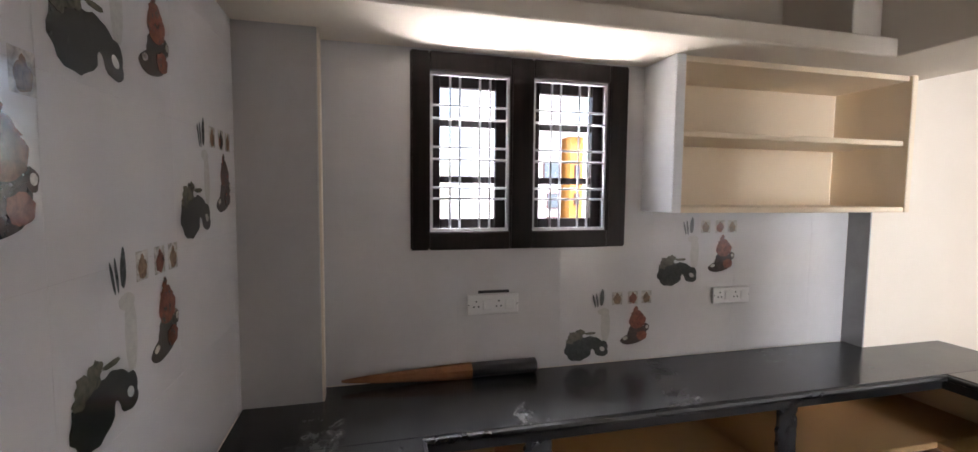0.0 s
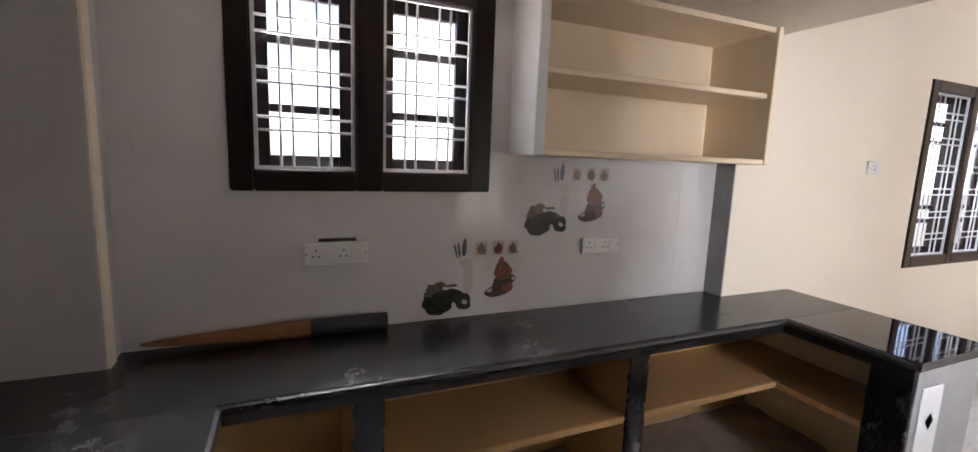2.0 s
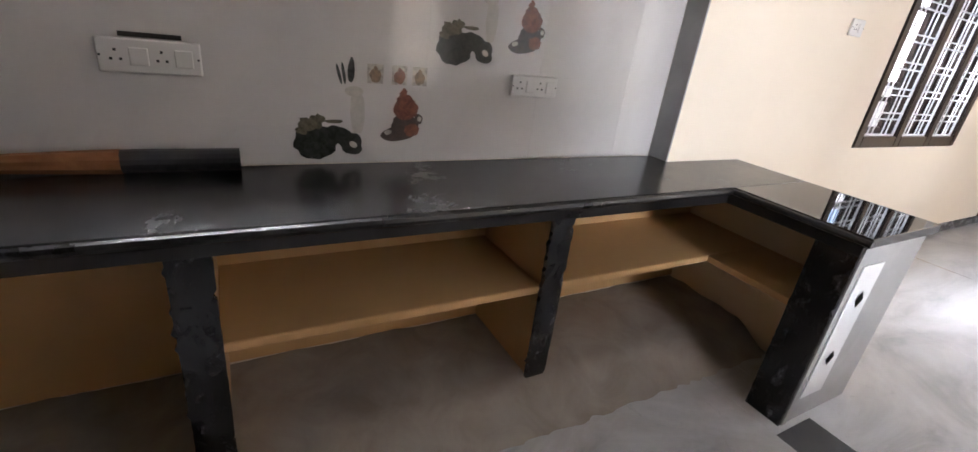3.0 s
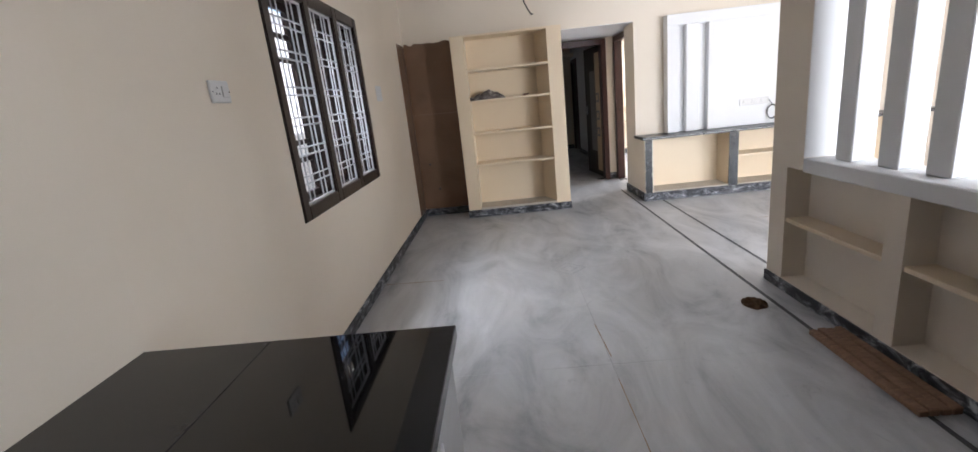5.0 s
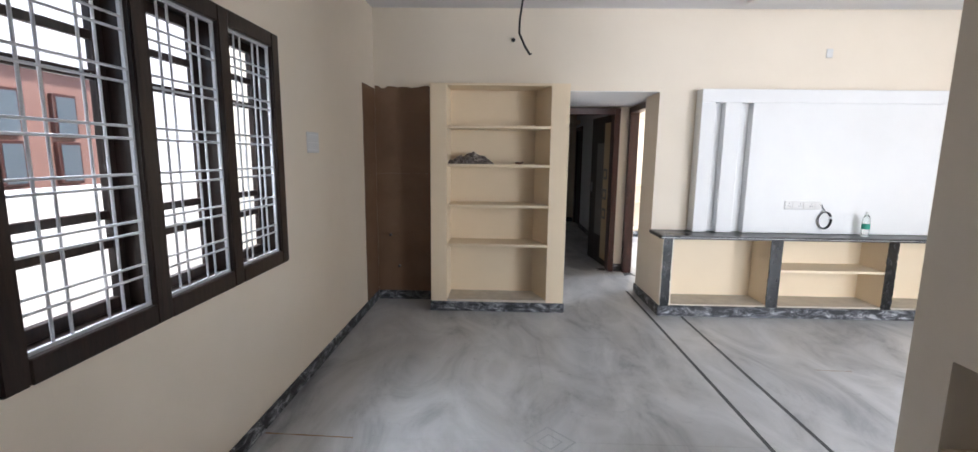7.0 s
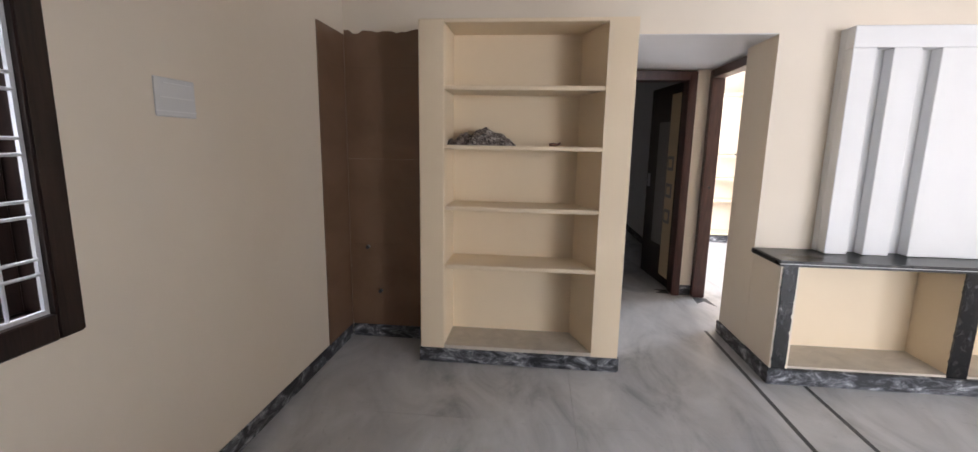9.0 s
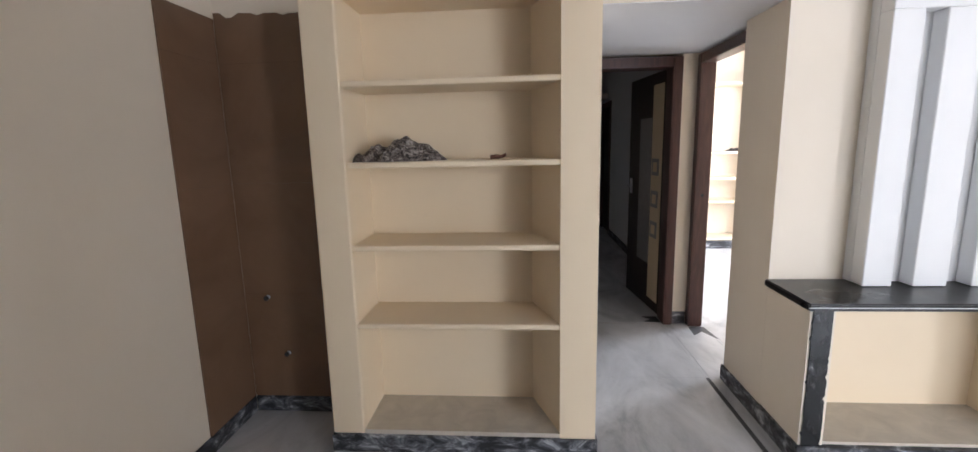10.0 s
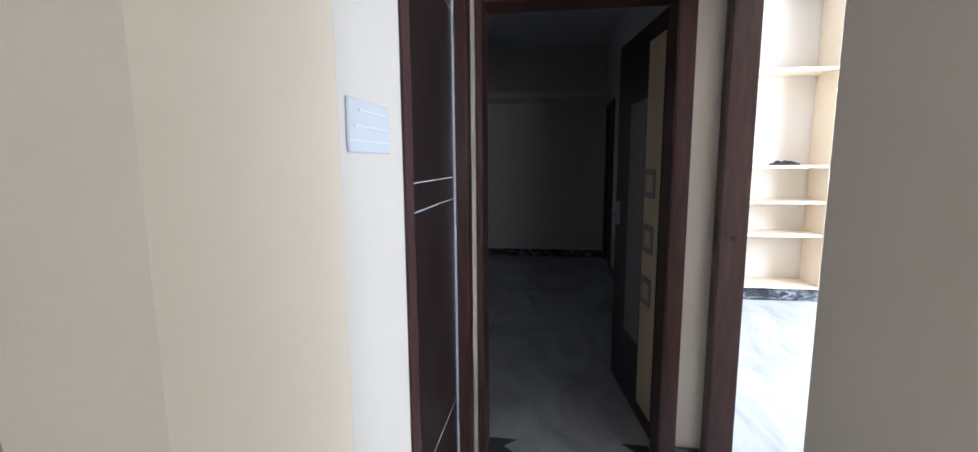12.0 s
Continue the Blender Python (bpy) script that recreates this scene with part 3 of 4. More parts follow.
# Flat black strip gives the gap its shade; no recess is cut
structure("trim_switch_gap_shade", boxed(-0.0375, -0.034, 0.60, 0.735, 1.166, 1.178), M_BLACK, "black strip for the shaded gap above the loose switch board", "wall gap")


def blank_plate(name, normal, x, u0, u1, z0, z1, label):
    s = thing(name, label, "switch plate", "masked switch plates")
    d = 0.005
    part("plate", boxed(x, x + d, u0, u1, z0, z1, bevel=0.003), M_MASK, s)
    for k, z in enumerate((z0 + 0.02, (z0 + z1) / 2, z1 - 0.018)):
        part("tape_edge", boxed(x + d, x + d + 0.0015, u0 + 0.02 * k, u1 - 0.01 * k, z - 0.002, z + 0.002), M_WHITE, s)
    return s


blank_plate("switch_plate", "x", 0.0, 6.325, 6.52, 1.48, 1.615, "switch plate covered with white masking paper")
blank_plate("switch_plate", "x", 1.857, 7.985, 8.165, 1.372, 1.458, "switch plate covered with pale masking paper")

# umbrella on the counter
M_ORANGE_CLOTH = tile_mat("brown_orange_cloth", (0.30, 0.13, 0.05), (0.20, 0.08, 0.03), 0.8, 12)
um = thing("rolled_umbrella", "rolled brown umbrella with a black handle lying on the counter", "umbrella")
bm = bmesh.new()
steps = [(0.05, 0.004), (0.08, 0.008), (0.16, 0.014), (0.30, 0.02), (0.45, 0.026), (0.565, 0.029)]
rings = []
for y, r in steps:
    rings.append([bm.verts.new((0.0 + r * (1 + 0.15 * (k % 2)) * math.cos(k * math.pi / 8), y, CT + 0.032 + r * (1 + 0.15 * (k % 2)) * math.sin(k * math.pi / 8))) for k in range(16)])
for a, b in zip(rings, rings[1:]):
    for k in range(16):
        bm.faces.new((a[k], b[k], b[(k + 1) % 16], a[(k + 1) % 16]))
bm.faces.new(rings[0]), bm.faces.new(rings[-1][::-1])
part("canopy", bm, M_ORANGE_CLOTH, um)
part("handle", tube(bmesh.new(), [(0.0, 0.565, CT + 0.033), (0.0, 0.60, CT + 0.034), (0.0, 0.82, CT + 0.034), (0.0, 0.845, CT + 0.034)], 0.031, 14), M_BLACK, um)

# ---- hall: shelf unit ----
su = thing("shelf_unit", "tall cream painted built-in shelf unit with five open bays", "shelves")
FY = 7.62
part("stile", boxed(0.597, 0.753, FY, 7.96, 0.09, 2.117, bevel=0.006), M_SHELF, su)
part("stile", boxed(1.692, 1.857, FY, 7.96, 0.09, 2.117), M_SHELF, su)
part("top", boxed(0.753, 1.692, FY, 7.96, 2.095, 2.117, bevel=0.004), M_SHELF, su)
part("back", boxed(0.753, 1.692, 7.945, 7.959, 0.09, 2.095), M_SHELF, su)
bm = bmesh.new()
lo = [bm.verts.new((x, y, 0.112)) for x, y in ((1.6915, FY + 0.012), (1.6915, 7.945), (1.575, 7.945))]
hi = [bm.verts.new((v.co.x, v.co.y, 2.095)) for v in lo]
bm.faces.new(lo[::-1]), bm.faces.new(hi)
for k in range(3):
    bm.faces.new((lo[k], lo[(k + 1) % 3], hi[(k + 1) % 3], hi[k]))
bmesh.ops.recalc_face_normals(bm, faces=bm.faces[:])
part("slanted_side", bm, M_SHELF, su)
for z in (1.745, 1.397, 1.022, 0.651):
    part("shelf", boxed(0.753, 1.692, FY + 0.006, 7.945, z - 0.026, z, bevel=0.005), M_SHELF, su)
part("bottom", boxed(0.753, 1.692, FY + 0.004, 7.945, 0.09, 0.112), M_DUST_LIGHT, su, "dusty bottom board")
part("plinth", boxed(0.592, 1.8565, FY - 0.013, 7.95, 0.0, 0.088, bevel=0.004), M_SKIRT, su, "black plinth smeared with white cement")


# cloth heap
def cloth_mat():
    m, nt, b = material("mottled_grey_cloth", (0.3, 0.3, 0.3), 0.9)
    v = coords(nt)
    n = noise_of(nt, v, 34, 5, 0.65, 1.6)
    nt.links.new(ramp(nt, n, [(0.40, (0.022, 0.017, 0.016)), (0.50, (0.14, 0.11, 0.095)), (0.66, (0.47, 0.42, 0.38))]), b.inputs["Base Color"])
    return m


def heap(name, cx, cy, z0, rx, ry, h, seed, amp, bumps=9.0, slump=False):
    bm = bmesh.new()
    nu, nv = 56, 22
    grid = []
    for j in range(nv + 1):
        q = j / nv
        row = []
        for i in range(nu):
            a = 2 * math.pi * i / nu
            d = Vector((math.cos(a), math.sin(a), q * 2 + seed))
            edge = 1 + 0.22 * noise.noise(Vector((1.7 * d.x, 1.7 * d.y, seed)))
            r = math.cos(q * math.pi / 2) ** 0.8 * edge
            p = Vector((cx + rx * r * d.x, cy + ry * r * d.y, z0 + h * math.sin(q * math.pi / 2) * (0.75 + 0.5 * noise.noise(Vector((3 * r * d.x + seed, 2 * r * d.y, 0))))))
            if slump:
                u = (p.x - cx) / rx
                p.z = z0 + (p.z - z0) * (0.36 + 0.64 / (1 + math.exp(-14 * (u + 0.42)))) * (1.0 - 0.45 * max(0.0, u - 0.2))
            if 0 < j:
                k = noise.noise_vector(p * bumps * 3) * amp + noise.noise_vector(p * bumps * 8) * amp * 0.4
                p += k
                p.z = max(p.z, z0 + 0.001)
            row.append(bm.verts.new(p))
        grid.append(row)
    for a, b in zip(grid, grid[1:]):
        for i in range(nu):
            bm.faces.new((a[i], a[(i + 1) % nu], b[(i + 1) % nu], b[i]))
    bm.faces.new(grid[0][::-1]), bm.faces.new(grid[-1])
    return bm


M_CLOTH = cloth_mat()
tagged(part("cloth", heap("cloth", 0.935, 7.785, 1.397, 0.235, 0.12, 0.108, 5.0, 0.017, 10.0, True), M_CLOTH), "crumpled grey patterned cloth heaped on the shelf", "cloth")
M_TWIG, _, _ = material("red_brown_root", (0.13, 0.045, 0.025), 0.6)
bm = tube(bmesh.new(), [(1.385, 7.76, 1.407), (1.405, 7.755, 1.409), (1.425, 7.76, 1.408)], 0.010, 9)
tube(bm, [(1.425, 7.76, 1.408), (1.44, 7.76, 1.41), (1.454, 7.765, 1.419)], 0.007, 8)
tagged(part("dried_root", bm, M_TWIG), "small dried red-brown root lying on the shelf", "root")

# ---- hall: television wall ----
tv = thing("media_wall", "white painted plaster television panel with vertical grooves", "wall panel")
PY = 7.822
part("back_board", boxed(3.105, 5.6, 7.905, 7.959, 0.772, 2.112), M_WHITE, tv)
for a, b in ((3.105, 3.235), (3.325, 3.475), (3.58, 5.6)):
    part("raised_strip", boxed(a, b, PY, 7.905, 0.772, 1.99, bevel=0.004), M_WHITE, tv)
part("top_rail", boxed(3.105, 5.6, PY, 7.905, 1.9905, 2.112, bevel=0.004), M_WHITE, tv)
base = thing("media_console", "built-in cream base unit with black granite top and edges", "base unit")
part("top", boxed(2.735, 6.2, 7.582, 7.959, 0.735, 0.769, bevel=0.006, segs=2), M_GRANITE_EDGE, base, "polished black granite top")
part("edge_line", boxed(2.7335, 6.2, 7.5795, 7.581, 0.75, 0.7535), M_MASK, base, "pale groove line")
part("end_panel", boxed(2.7555, 2.86, 7.605, 7.959, 0.098, 0.735), M_CREAM, base)
part("edge_strip", chipped_strip(bmesh.new(), 2.765, 2.845, 7.596, 7.6045, 0.098, 0.735, "x", 5), M_WORN, base)
for k, (a, b) in enumerate(((3.75, 3.855), (4.81, 4.90), (5.85, 5.94))):
    part("divider", boxed(a + 0.01, b - 0.01, 7.617, 7.945, 0.098, 0.735), M_SHELF, base)
    part("edge_strip", chipped_strip(bmesh.new(), a, b, 7.604, 7.616, 0.098, 0.735, "x", 6 + k), M_WORN, base)
part("back", boxed(2.86, 6.0, 7.945, 7.959, 0.098, 0.735), M_SHELF, base)
part("shelf", boxed(3.845, 4.82, 7.62, 7.945, 0.43, 0.455, bevel=0.004), M_SHELF, base)
part("bottom", boxed(2.86, 6.0, 7.612, 7.945, 0.098, 0.112), M_DUST_LIGHT, base)
part("plinth", boxed(2.741, 6.0, 7.584, 7.945, 0.0, 0.097, bevel=0.004), M_SKIRT, base, "black plinth smeared with white cement")
switch_board("switch_board", (4.12, PY, 1.045), "-y", 0.34, 0.08, "long white socket board on the white panel", 3, 3)

# cable coil, bottle, roll
coil = bmesh.new()
for j in range(3):
    tube(coil, [(4.335 + (0.055 + 0.004 * j) * math.cos(a), PY - 0.012 - 0.006 * j, 0.905 + (0.075 + 0.004 * j) * math.sin(a)) for a in [k * math.pi / 14 for k in range(2, 30)]], 0.004, 6)
tube(coil, [(4.30, PY - 0.01, 1.05), (4.31, PY - 0.014, 1.02), (4.33, PY - 0.016, 0.995)], 0.004, 6)
tagged(part("cable_coil", coil, M_BLACK), "coiled black cable hanging from the socket board", "cable")
M_PET, nt_pet, b_pet = material("clear_bottle_plastic", (0.9, 0.95, 0.95), 0.08)
b_pet.inputs["Transmission Weight"].default_value = 0.9
M_GREENLABEL, _, _ = material("green_label", (0.02, 0.28, 0.20), 0.5)
bt = thing("water_bottle", "clear plastic water bottle with a green label on the granite top", "bottle")
part("body", lathe(bmesh.new(), [(0.028, 0), (0.032, 0.01), (0.032, 0.15), (0.026, 0.18), (0.013, 0.205), (0.013, 0.215)], (4.66, 7.72, 0.769)), M_PET, bt)
part("label_band", lathe(bmesh.new(), [(0.0328, 0.07), (0.0328, 0.12)], (4.66, 7.72, 0.769)), M_GREENLABEL, bt)
part("cap", lathe(bmesh.new(), [(0.015, 0.212), (0.015, 0.23), (0.013, 0.232)], (4.66, 7.72, 0.769)), M_PLASTIC, bt)

# hanging wire
tagged(part("hanging_wire", tube(bmesh.new(), [(1.355, 5.44, CEIL), (1.352, 5.44, 2.5), (1.343, 5.44, 2.18), (1.325, 5.44, 2.06), (1.324, 5.44, 2.0), (1.35, 5.44, 1.945), (1.372, 5.44, 1.912), (1.38, 5.44, 1.918)], 0.0045, 6), M_BLACK),
       "loose black lamp wire hanging from the ceiling", "wire")
hole = thing("wall_conduit", "open black conduit end in the cream wall", "conduit")
part("pipe", tube(bmesh.new(), [(1.345, 7.96, 2.562), (1.345, 7.945, 2.562)], 0.018, 14), M_BLACK, hole)
hol2 = thing("wall_hook", "small white wall bracket on the cream wall", "bracket")
part("plate", boxed(4.27, 4.33, 7.95, 7.96, 2.42, 2.50, bevel=0.004), M_PLASTIC, hol2)

# brown tiled wash niche
nb = thing("tiled_niche", "brown glazed tiles on the corner wall for a wash basin", "wall tiles", kind="structure")
for j in range(4):
    z0, z1 = 0.092 + 0.6 * j, min(0.092 + 0.6 * j + 0.5994, 2.105)
    part("tile", boxed(0.0095, 0.596, 7.951, 7.959, z0, z1), M_BROWN_TILE, nb)
    part("tile", boxed(0.001, 0.009, 7.565, 7.9505, z0, z1), M_BROWN_TILE, nb)
rag = bmesh.new()
rnd = random.Random(2)
tops = [rnd.uniform(2.108, 2.135) for _ in range(19)]
for k in range(18):
    x0, x1 = 0.0095 + 0.0325 * k, 0.0095 + 0.0325 * (k + 1)
    lo = [rag.verts.new(p) for p in ((x0, 7.953, 2.105), (x1, 7.953, 2.105), (x1, 7.953, tops[k + 1]), (x0, 7.953, tops[k]))]
    rag.faces.new(lo)
part("cement_edge", rag, M_BROWN_TILE, nb, "ragged cement edge over the tiles")
for k, (x, z, yy) in enumerate(((0.227, 0.352, 7.95), (0.142, 0.673, 7.95))):
    tp = thing("pipe_stub", "small capped water pipe stub in the brown tiles", "pipe", "pipe stubs in the brown tiles")
    part("pipe", tube(bmesh.new(), [(x, 7.951, z), (x, 7.932, z)], 0.011, 10), M_GRILLE, tp)
    part("cap", tube(bmesh.new(), [(x, 7.932, z), (x, 7.922, z)], 0.014, 6), M_BLACK, tp)

# ---- partition with columns ----
pt = thing("partition", "cream and white half-height partition with niches and upright columns", "partition")
PX0, PX1, PE, PS = 2.808, 3.05, 5.036, 2.95
bm = bmesh.new()
NX = 2.955
box(bm, NX, PX1, PS, PE, 0.0, 0.80)
for a, b in ((4.87, PE), (3.985, 4.10), (PS, 3.25)):
    box(bm, PX0, NX, a, b, 0.0, 0.80)
for a, b in ((4.10, 4.87), (3.25, 3.985)):
    box(bm, PX0, NX, a, b, 0.0, 0.078)
part("body", bm, M_CREAM, pt)
part("sill", boxed(PX0 - 0.004, PX1 + 0.004, 3.252, 4.72, 0.79, 0.872, bevel=0.006), M_WHITE, pt)
for a, b in ((4.10, 4.87), (3.25, 3.985)):
    part("shelf", boxed(PX0 + 0.008, NX, a, b, 0.452, 0.477, bevel=0.003), M_SHELF, pt)
part("end_post", boxed(PX0, PX1, 4.724, PE, 0.80, TOP), M_CREAM, pt)
part("post_face", boxed(PX0 + 0.002, PX1, 4.7205, 4.7238, 0.873, TOP), M_WHITE, pt, "white painted inner face")
part("end_post", boxed(PX0, PX1, PS, 3.25, 0.80, TOP, bevel=0.005), M_CREAM, pt)
for y in (4.54, 4.245, 3.98, 3.70, 3.42):
    part("column", boxed(PX0 + 0.09, PX1 - 0.03, y - 0.06, y + 0.06, 0.872, TOP, bevel=0.006), M_WHITE, pt)
part("skirting", boxed(PX0 - 0.012, PX0, PS, PE + 0.012, 0.0, 0.075, bevel=0.003), M_SKIRT, pt)
part("skirting", boxed(PX0, PX1, PE, PE + 0.012, 0.0, 0.075, bevel=0.003), M_SKIRT, pt)

# loose things on the floor
M_DIRT = tile_mat("brown_dirt", (0.12, 0.065, 0.03), (0.06, 0.03, 0.014), 0.95, 40)
tagged(part("dirt_pile", heap("dirt", 2.545, 4.68, 0.0, 0.075, 0.075, 0.035, 8.0, 0.006, 22), M_DIRT), "small pile of brown dirt on the marble floor", "dirt")
bd = thing("plank_stack", "short brown ribbed board lying against the partition", "board")
for k in range(4):
    part("strip", boxed(2.62 + 0.043 * k, 2.659 + 0.043 * k, 3.60, 4.28, 0.001, 0.03 + 0.006 * (k % 2), bevel=0.004), M_BRICKWOOD, bd)


# ---- doors of the passage ----
def door_frame(name, pieces, label):
    d = thing(name, label, "door frame", kind="structure")
    for nm, dims in pieces:
        part(nm, boxed(*dims, bevel=0.006, segs=2), M_REDWOOD, d)
    return d


door_frame("door_frame_1", [("jamb", (1.848, 1.876, 9.272, 9.44, 0, 2.078)), ("jamb", (2.645, 2.717, 9.272, 9.44, 0, 2.078)), ("head", (1.876, 2.645, 9.272, 9.44, 2.0, 2.078))],
           "dark red-brown wooden door frame at the end of the passage")
door_frame("door_frame_2", [("jamb", (2.828, 2.938, 9.236, 9.305, 0, 2.085)), ("jamb", (2.828, 2.938, 8.42, 8.48, 0, 2.085)), ("head", (2.828, 2.938, 8.48, 9.236, 2.015, 2.085))],
           "dark red-brown wooden bedroom door frame")
door_frame("door_frame_3", [("jamb", (1.72, 1.853, 9.05, 9.135, 0, 2.06)), ("jamb", (1.72, 1.850, 8.292, 8.36, 0, 2.06)), ("head", (1.72, 1.862, 8.36, 9.05, 1.985, 2.06))],
           "dark red-brown wooden bathroom door frame")
door_frame("door_frame_4", [("jamb", (2.885, 2.975, 13.1, 13.17, 0, 2.1)), ("jamb", (2.885, 2.975, 13.83, 13.9, 0, 2.1)), ("head", (2.885, 2.975, 13.17, 13.83, 2.03, 2.1))],
           "dark wooden door frame in the far corner")
structure("door_4", boxed(2.925, 2.96, 13.17, 13.83, 0.01, 2.03), M_FRAME, "closed dark door in the far corner", "door")

bdoor = thing("bathroom_door", "closed dark laminate door with thin pale lines", "door")
part("leaf", boxed(1.765, 1.80, 8.362, 9.048, 0.01, 1.983, bevel=0.003), M_FRAME, bdoor)
for z in (0.42, 1.22, 1.30, 1.90):
    part("inlay_line", boxed(1.8, 1.8012, 8.37, 9.04, z, z + 0.0025), M_MASK, bdoor)
# Pale strip that paints the bright gap between leaf and jamb
part("edge_strip", boxed(1.8002, 1.806, 9.034, 9.046, 0.01, 1.983), M_MASK, bdoor, "pale strip for the bright gap at the jamb")
for z in (0.35, 1.15, 1.85):
    part("hinge", tube(bmesh.new(), [(1.806, 9.045, z - 0.04), (1.806, 9.045, z + 0.04)], 0.007), M_BLACK, bdoor)

# open door leaf of the end room
M_DOORCREAM = paint("cream_door_laminate", (0.66, 0.52, 0.33), (0.58, 0.45, 0.28), 0.4)
M_DOORGREY = tile_mat("grey_door_laminate", (0.26, 0.25, 0.24), (0.2, 0.19, 0.18), 0.35, 20)
leaf = tagged(new("panel_door"), "open dark wooden door with cream and grey inlays and square ornaments", "door")
leaf.matrix_basis = pose(2.662, 9.45, 0, 0, 0, 7.0)


def leaf_part(name, y0, y1, z0, z1, x0, x1, mat, parent, label="", bev=0.002):
    ob = new(name, mesh_of(name, boxed(x0, x1, y0, y1, z0, z1, bevel=bev), mat))
    ob.parent = parent
    if label:
        ob["label"] = label
    return ob


leaf_part("leaf", 0, 0.80, 0.01, 2.015, -0.002, 0.036, M_FRAME, leaf)
leaf_part("inlay", 0.05, 0.26, 0.10, 1.92, -0.005, -0.002, M_DOORCREAM, leaf, "cream laminate strip", 0)
leaf_part("inlay", 0.27, 0.53, 0.40, 1.66, -0.006, -0.002, M_DOORGREY, leaf, "grey laminate strip", 0)
for z in (1.25, 0.98, 0.72):
    o = leaf_part("ornament", 0.10, 0.24, z - 0.07, z + 0.07, -0.009, -0.005, M_DOORGREY, leaf, "square ornament", 0.001)
    leaf_part("ornament_centre", 0.13, 0.21, z - 0.04, z + 0.04, -0.0115, -0.009, M_DOORCREAM, o, "", 0.001)
hd = leaf_part("handle", 0.70, 0.73, 0.98, 1.12, -0.02, -0.002, M_GRILLE, leaf, "steel handle")
knob = new("knob", mesh_of("knob", tube(bmesh.new(), [(-0.045, 0.715, 1.05), (-0.045, 0.62, 1.05)], 0.009), M_GRILLE))
knob.parent = hd
lock = thing("door_lock", "round steel lock keep on the bedroom door frame", "lock")
part("keep", tube(bmesh.new(), [(2.885, 9.236, 1.05), (2.885, 9.231, 1.05)], 0.012, 14), M_BLACK, lock)

# bedroom built-in shelves
bs = thing("bedroom_shelves", "cream built-in bedroom shelves with five boards", "shelves")
part("side_panel", boxed(4.73, 4.83, 12.05, 12.408, 0.1, 2.89), M_SHELF, bs)
part("side_panel", boxed(3.3, 3.4, 12.05, 12.408, 0.1, 2.89), M_SHELF, bs)
for z in (2.20, 1.31, 0.97, 0.65, 0.14):
    part("shelf", boxed(3.4, 4.73, 12.06, 12.408, z - 0.03, z, bevel=0.003), M_SHELF, bs)
part("plinth", boxed(3.29, 4.84, 12.04, 12.408, 0, 0.1), M_SKIRT, bs, "black plinth smeared with white cement")
tagged(part("cloth", heap("cloth", 4.40, 12.2, 1.31, 0.14, 0.09, 0.04, 5.0, 0.008), M_BLACK), "dark folded cloth on the bedroom shelf", "cloth")


# ---- wall tiles with printed motifs ----
def cut(rect, hole):
    a0, a1, b0, b1 = rect
    h0, h1, k0, k1 = hole
    if h1 <= a0 or h0 >= a1 or k1 <= b0 or k0 >= b1:
        return [rect]
    out = []
    if a0 < h0:
        out.append((a0, h0, b0, b1))
    if h1 < a1:
        out.append((h1, a1, b0, b1))
    m0, m1 = max(a0, h0), min(a1, h1)
    if b0 < k0:
        out.append((m0, m1, b0, k0))
    if k1 < b1:
        out.append((m0, m1, k1, b1))
    return out


def printed(color, name, rough=0.15, low=0.45):
    m, nt, b = material(name, color, rough)
    v = coords(nt)
    n = noise_of(nt, v, 60, 4, 0.6, 0.5)
    dark = tuple(low * q for q in color)
    nt.links.new(ramp(nt, n, [(0.35, dark), (0.65, color)]), b.inputs["Base Color"])
    return m


INK = {"kettle": printed((0.04, 0.045, 0.04), "print_dark_green"), "herbs": printed((0.15, 0.14, 0.10), "print_herbs"),
       "vase": printed((0.54, 0.52, 0.48), "print_pale_grey", low=0.86), "cutlery": printed((0.12, 0.13, 0.13), "print_steel"),
       "apple": printed((0.24, 0.085, 0.055), "print_red"), "saucer": printed((0.07, 0.045, 0.038), "print_dark_red"),
       "pear": printed((0.30, 0.20, 0.13), "print_tan"), "card": printed((0.62, 0.58, 0.52), "print_card")}


def blob(place, bm, u, v, ru, rv, d, wob=0.12, seed=0, n=22, tilt=0.0):
    ring = []
    for k in range(n):
        a = 2 * math.pi * k / n
        r = 1 + wob * noise.noise(Vector((2 * math.cos(a) + seed, 2 * math.sin(a), seed * 1.7)))
        pu, pv = ru * r * math.cos(a), rv * r * math.sin(a)
        ring.append(bm.verts.new(place(u + pu * math.cos(tilt) - pv * math.sin(tilt), v + pu * math.sin(tilt) + pv * math.cos(tilt), d)))
    bm.faces.new(ring)
    return bm


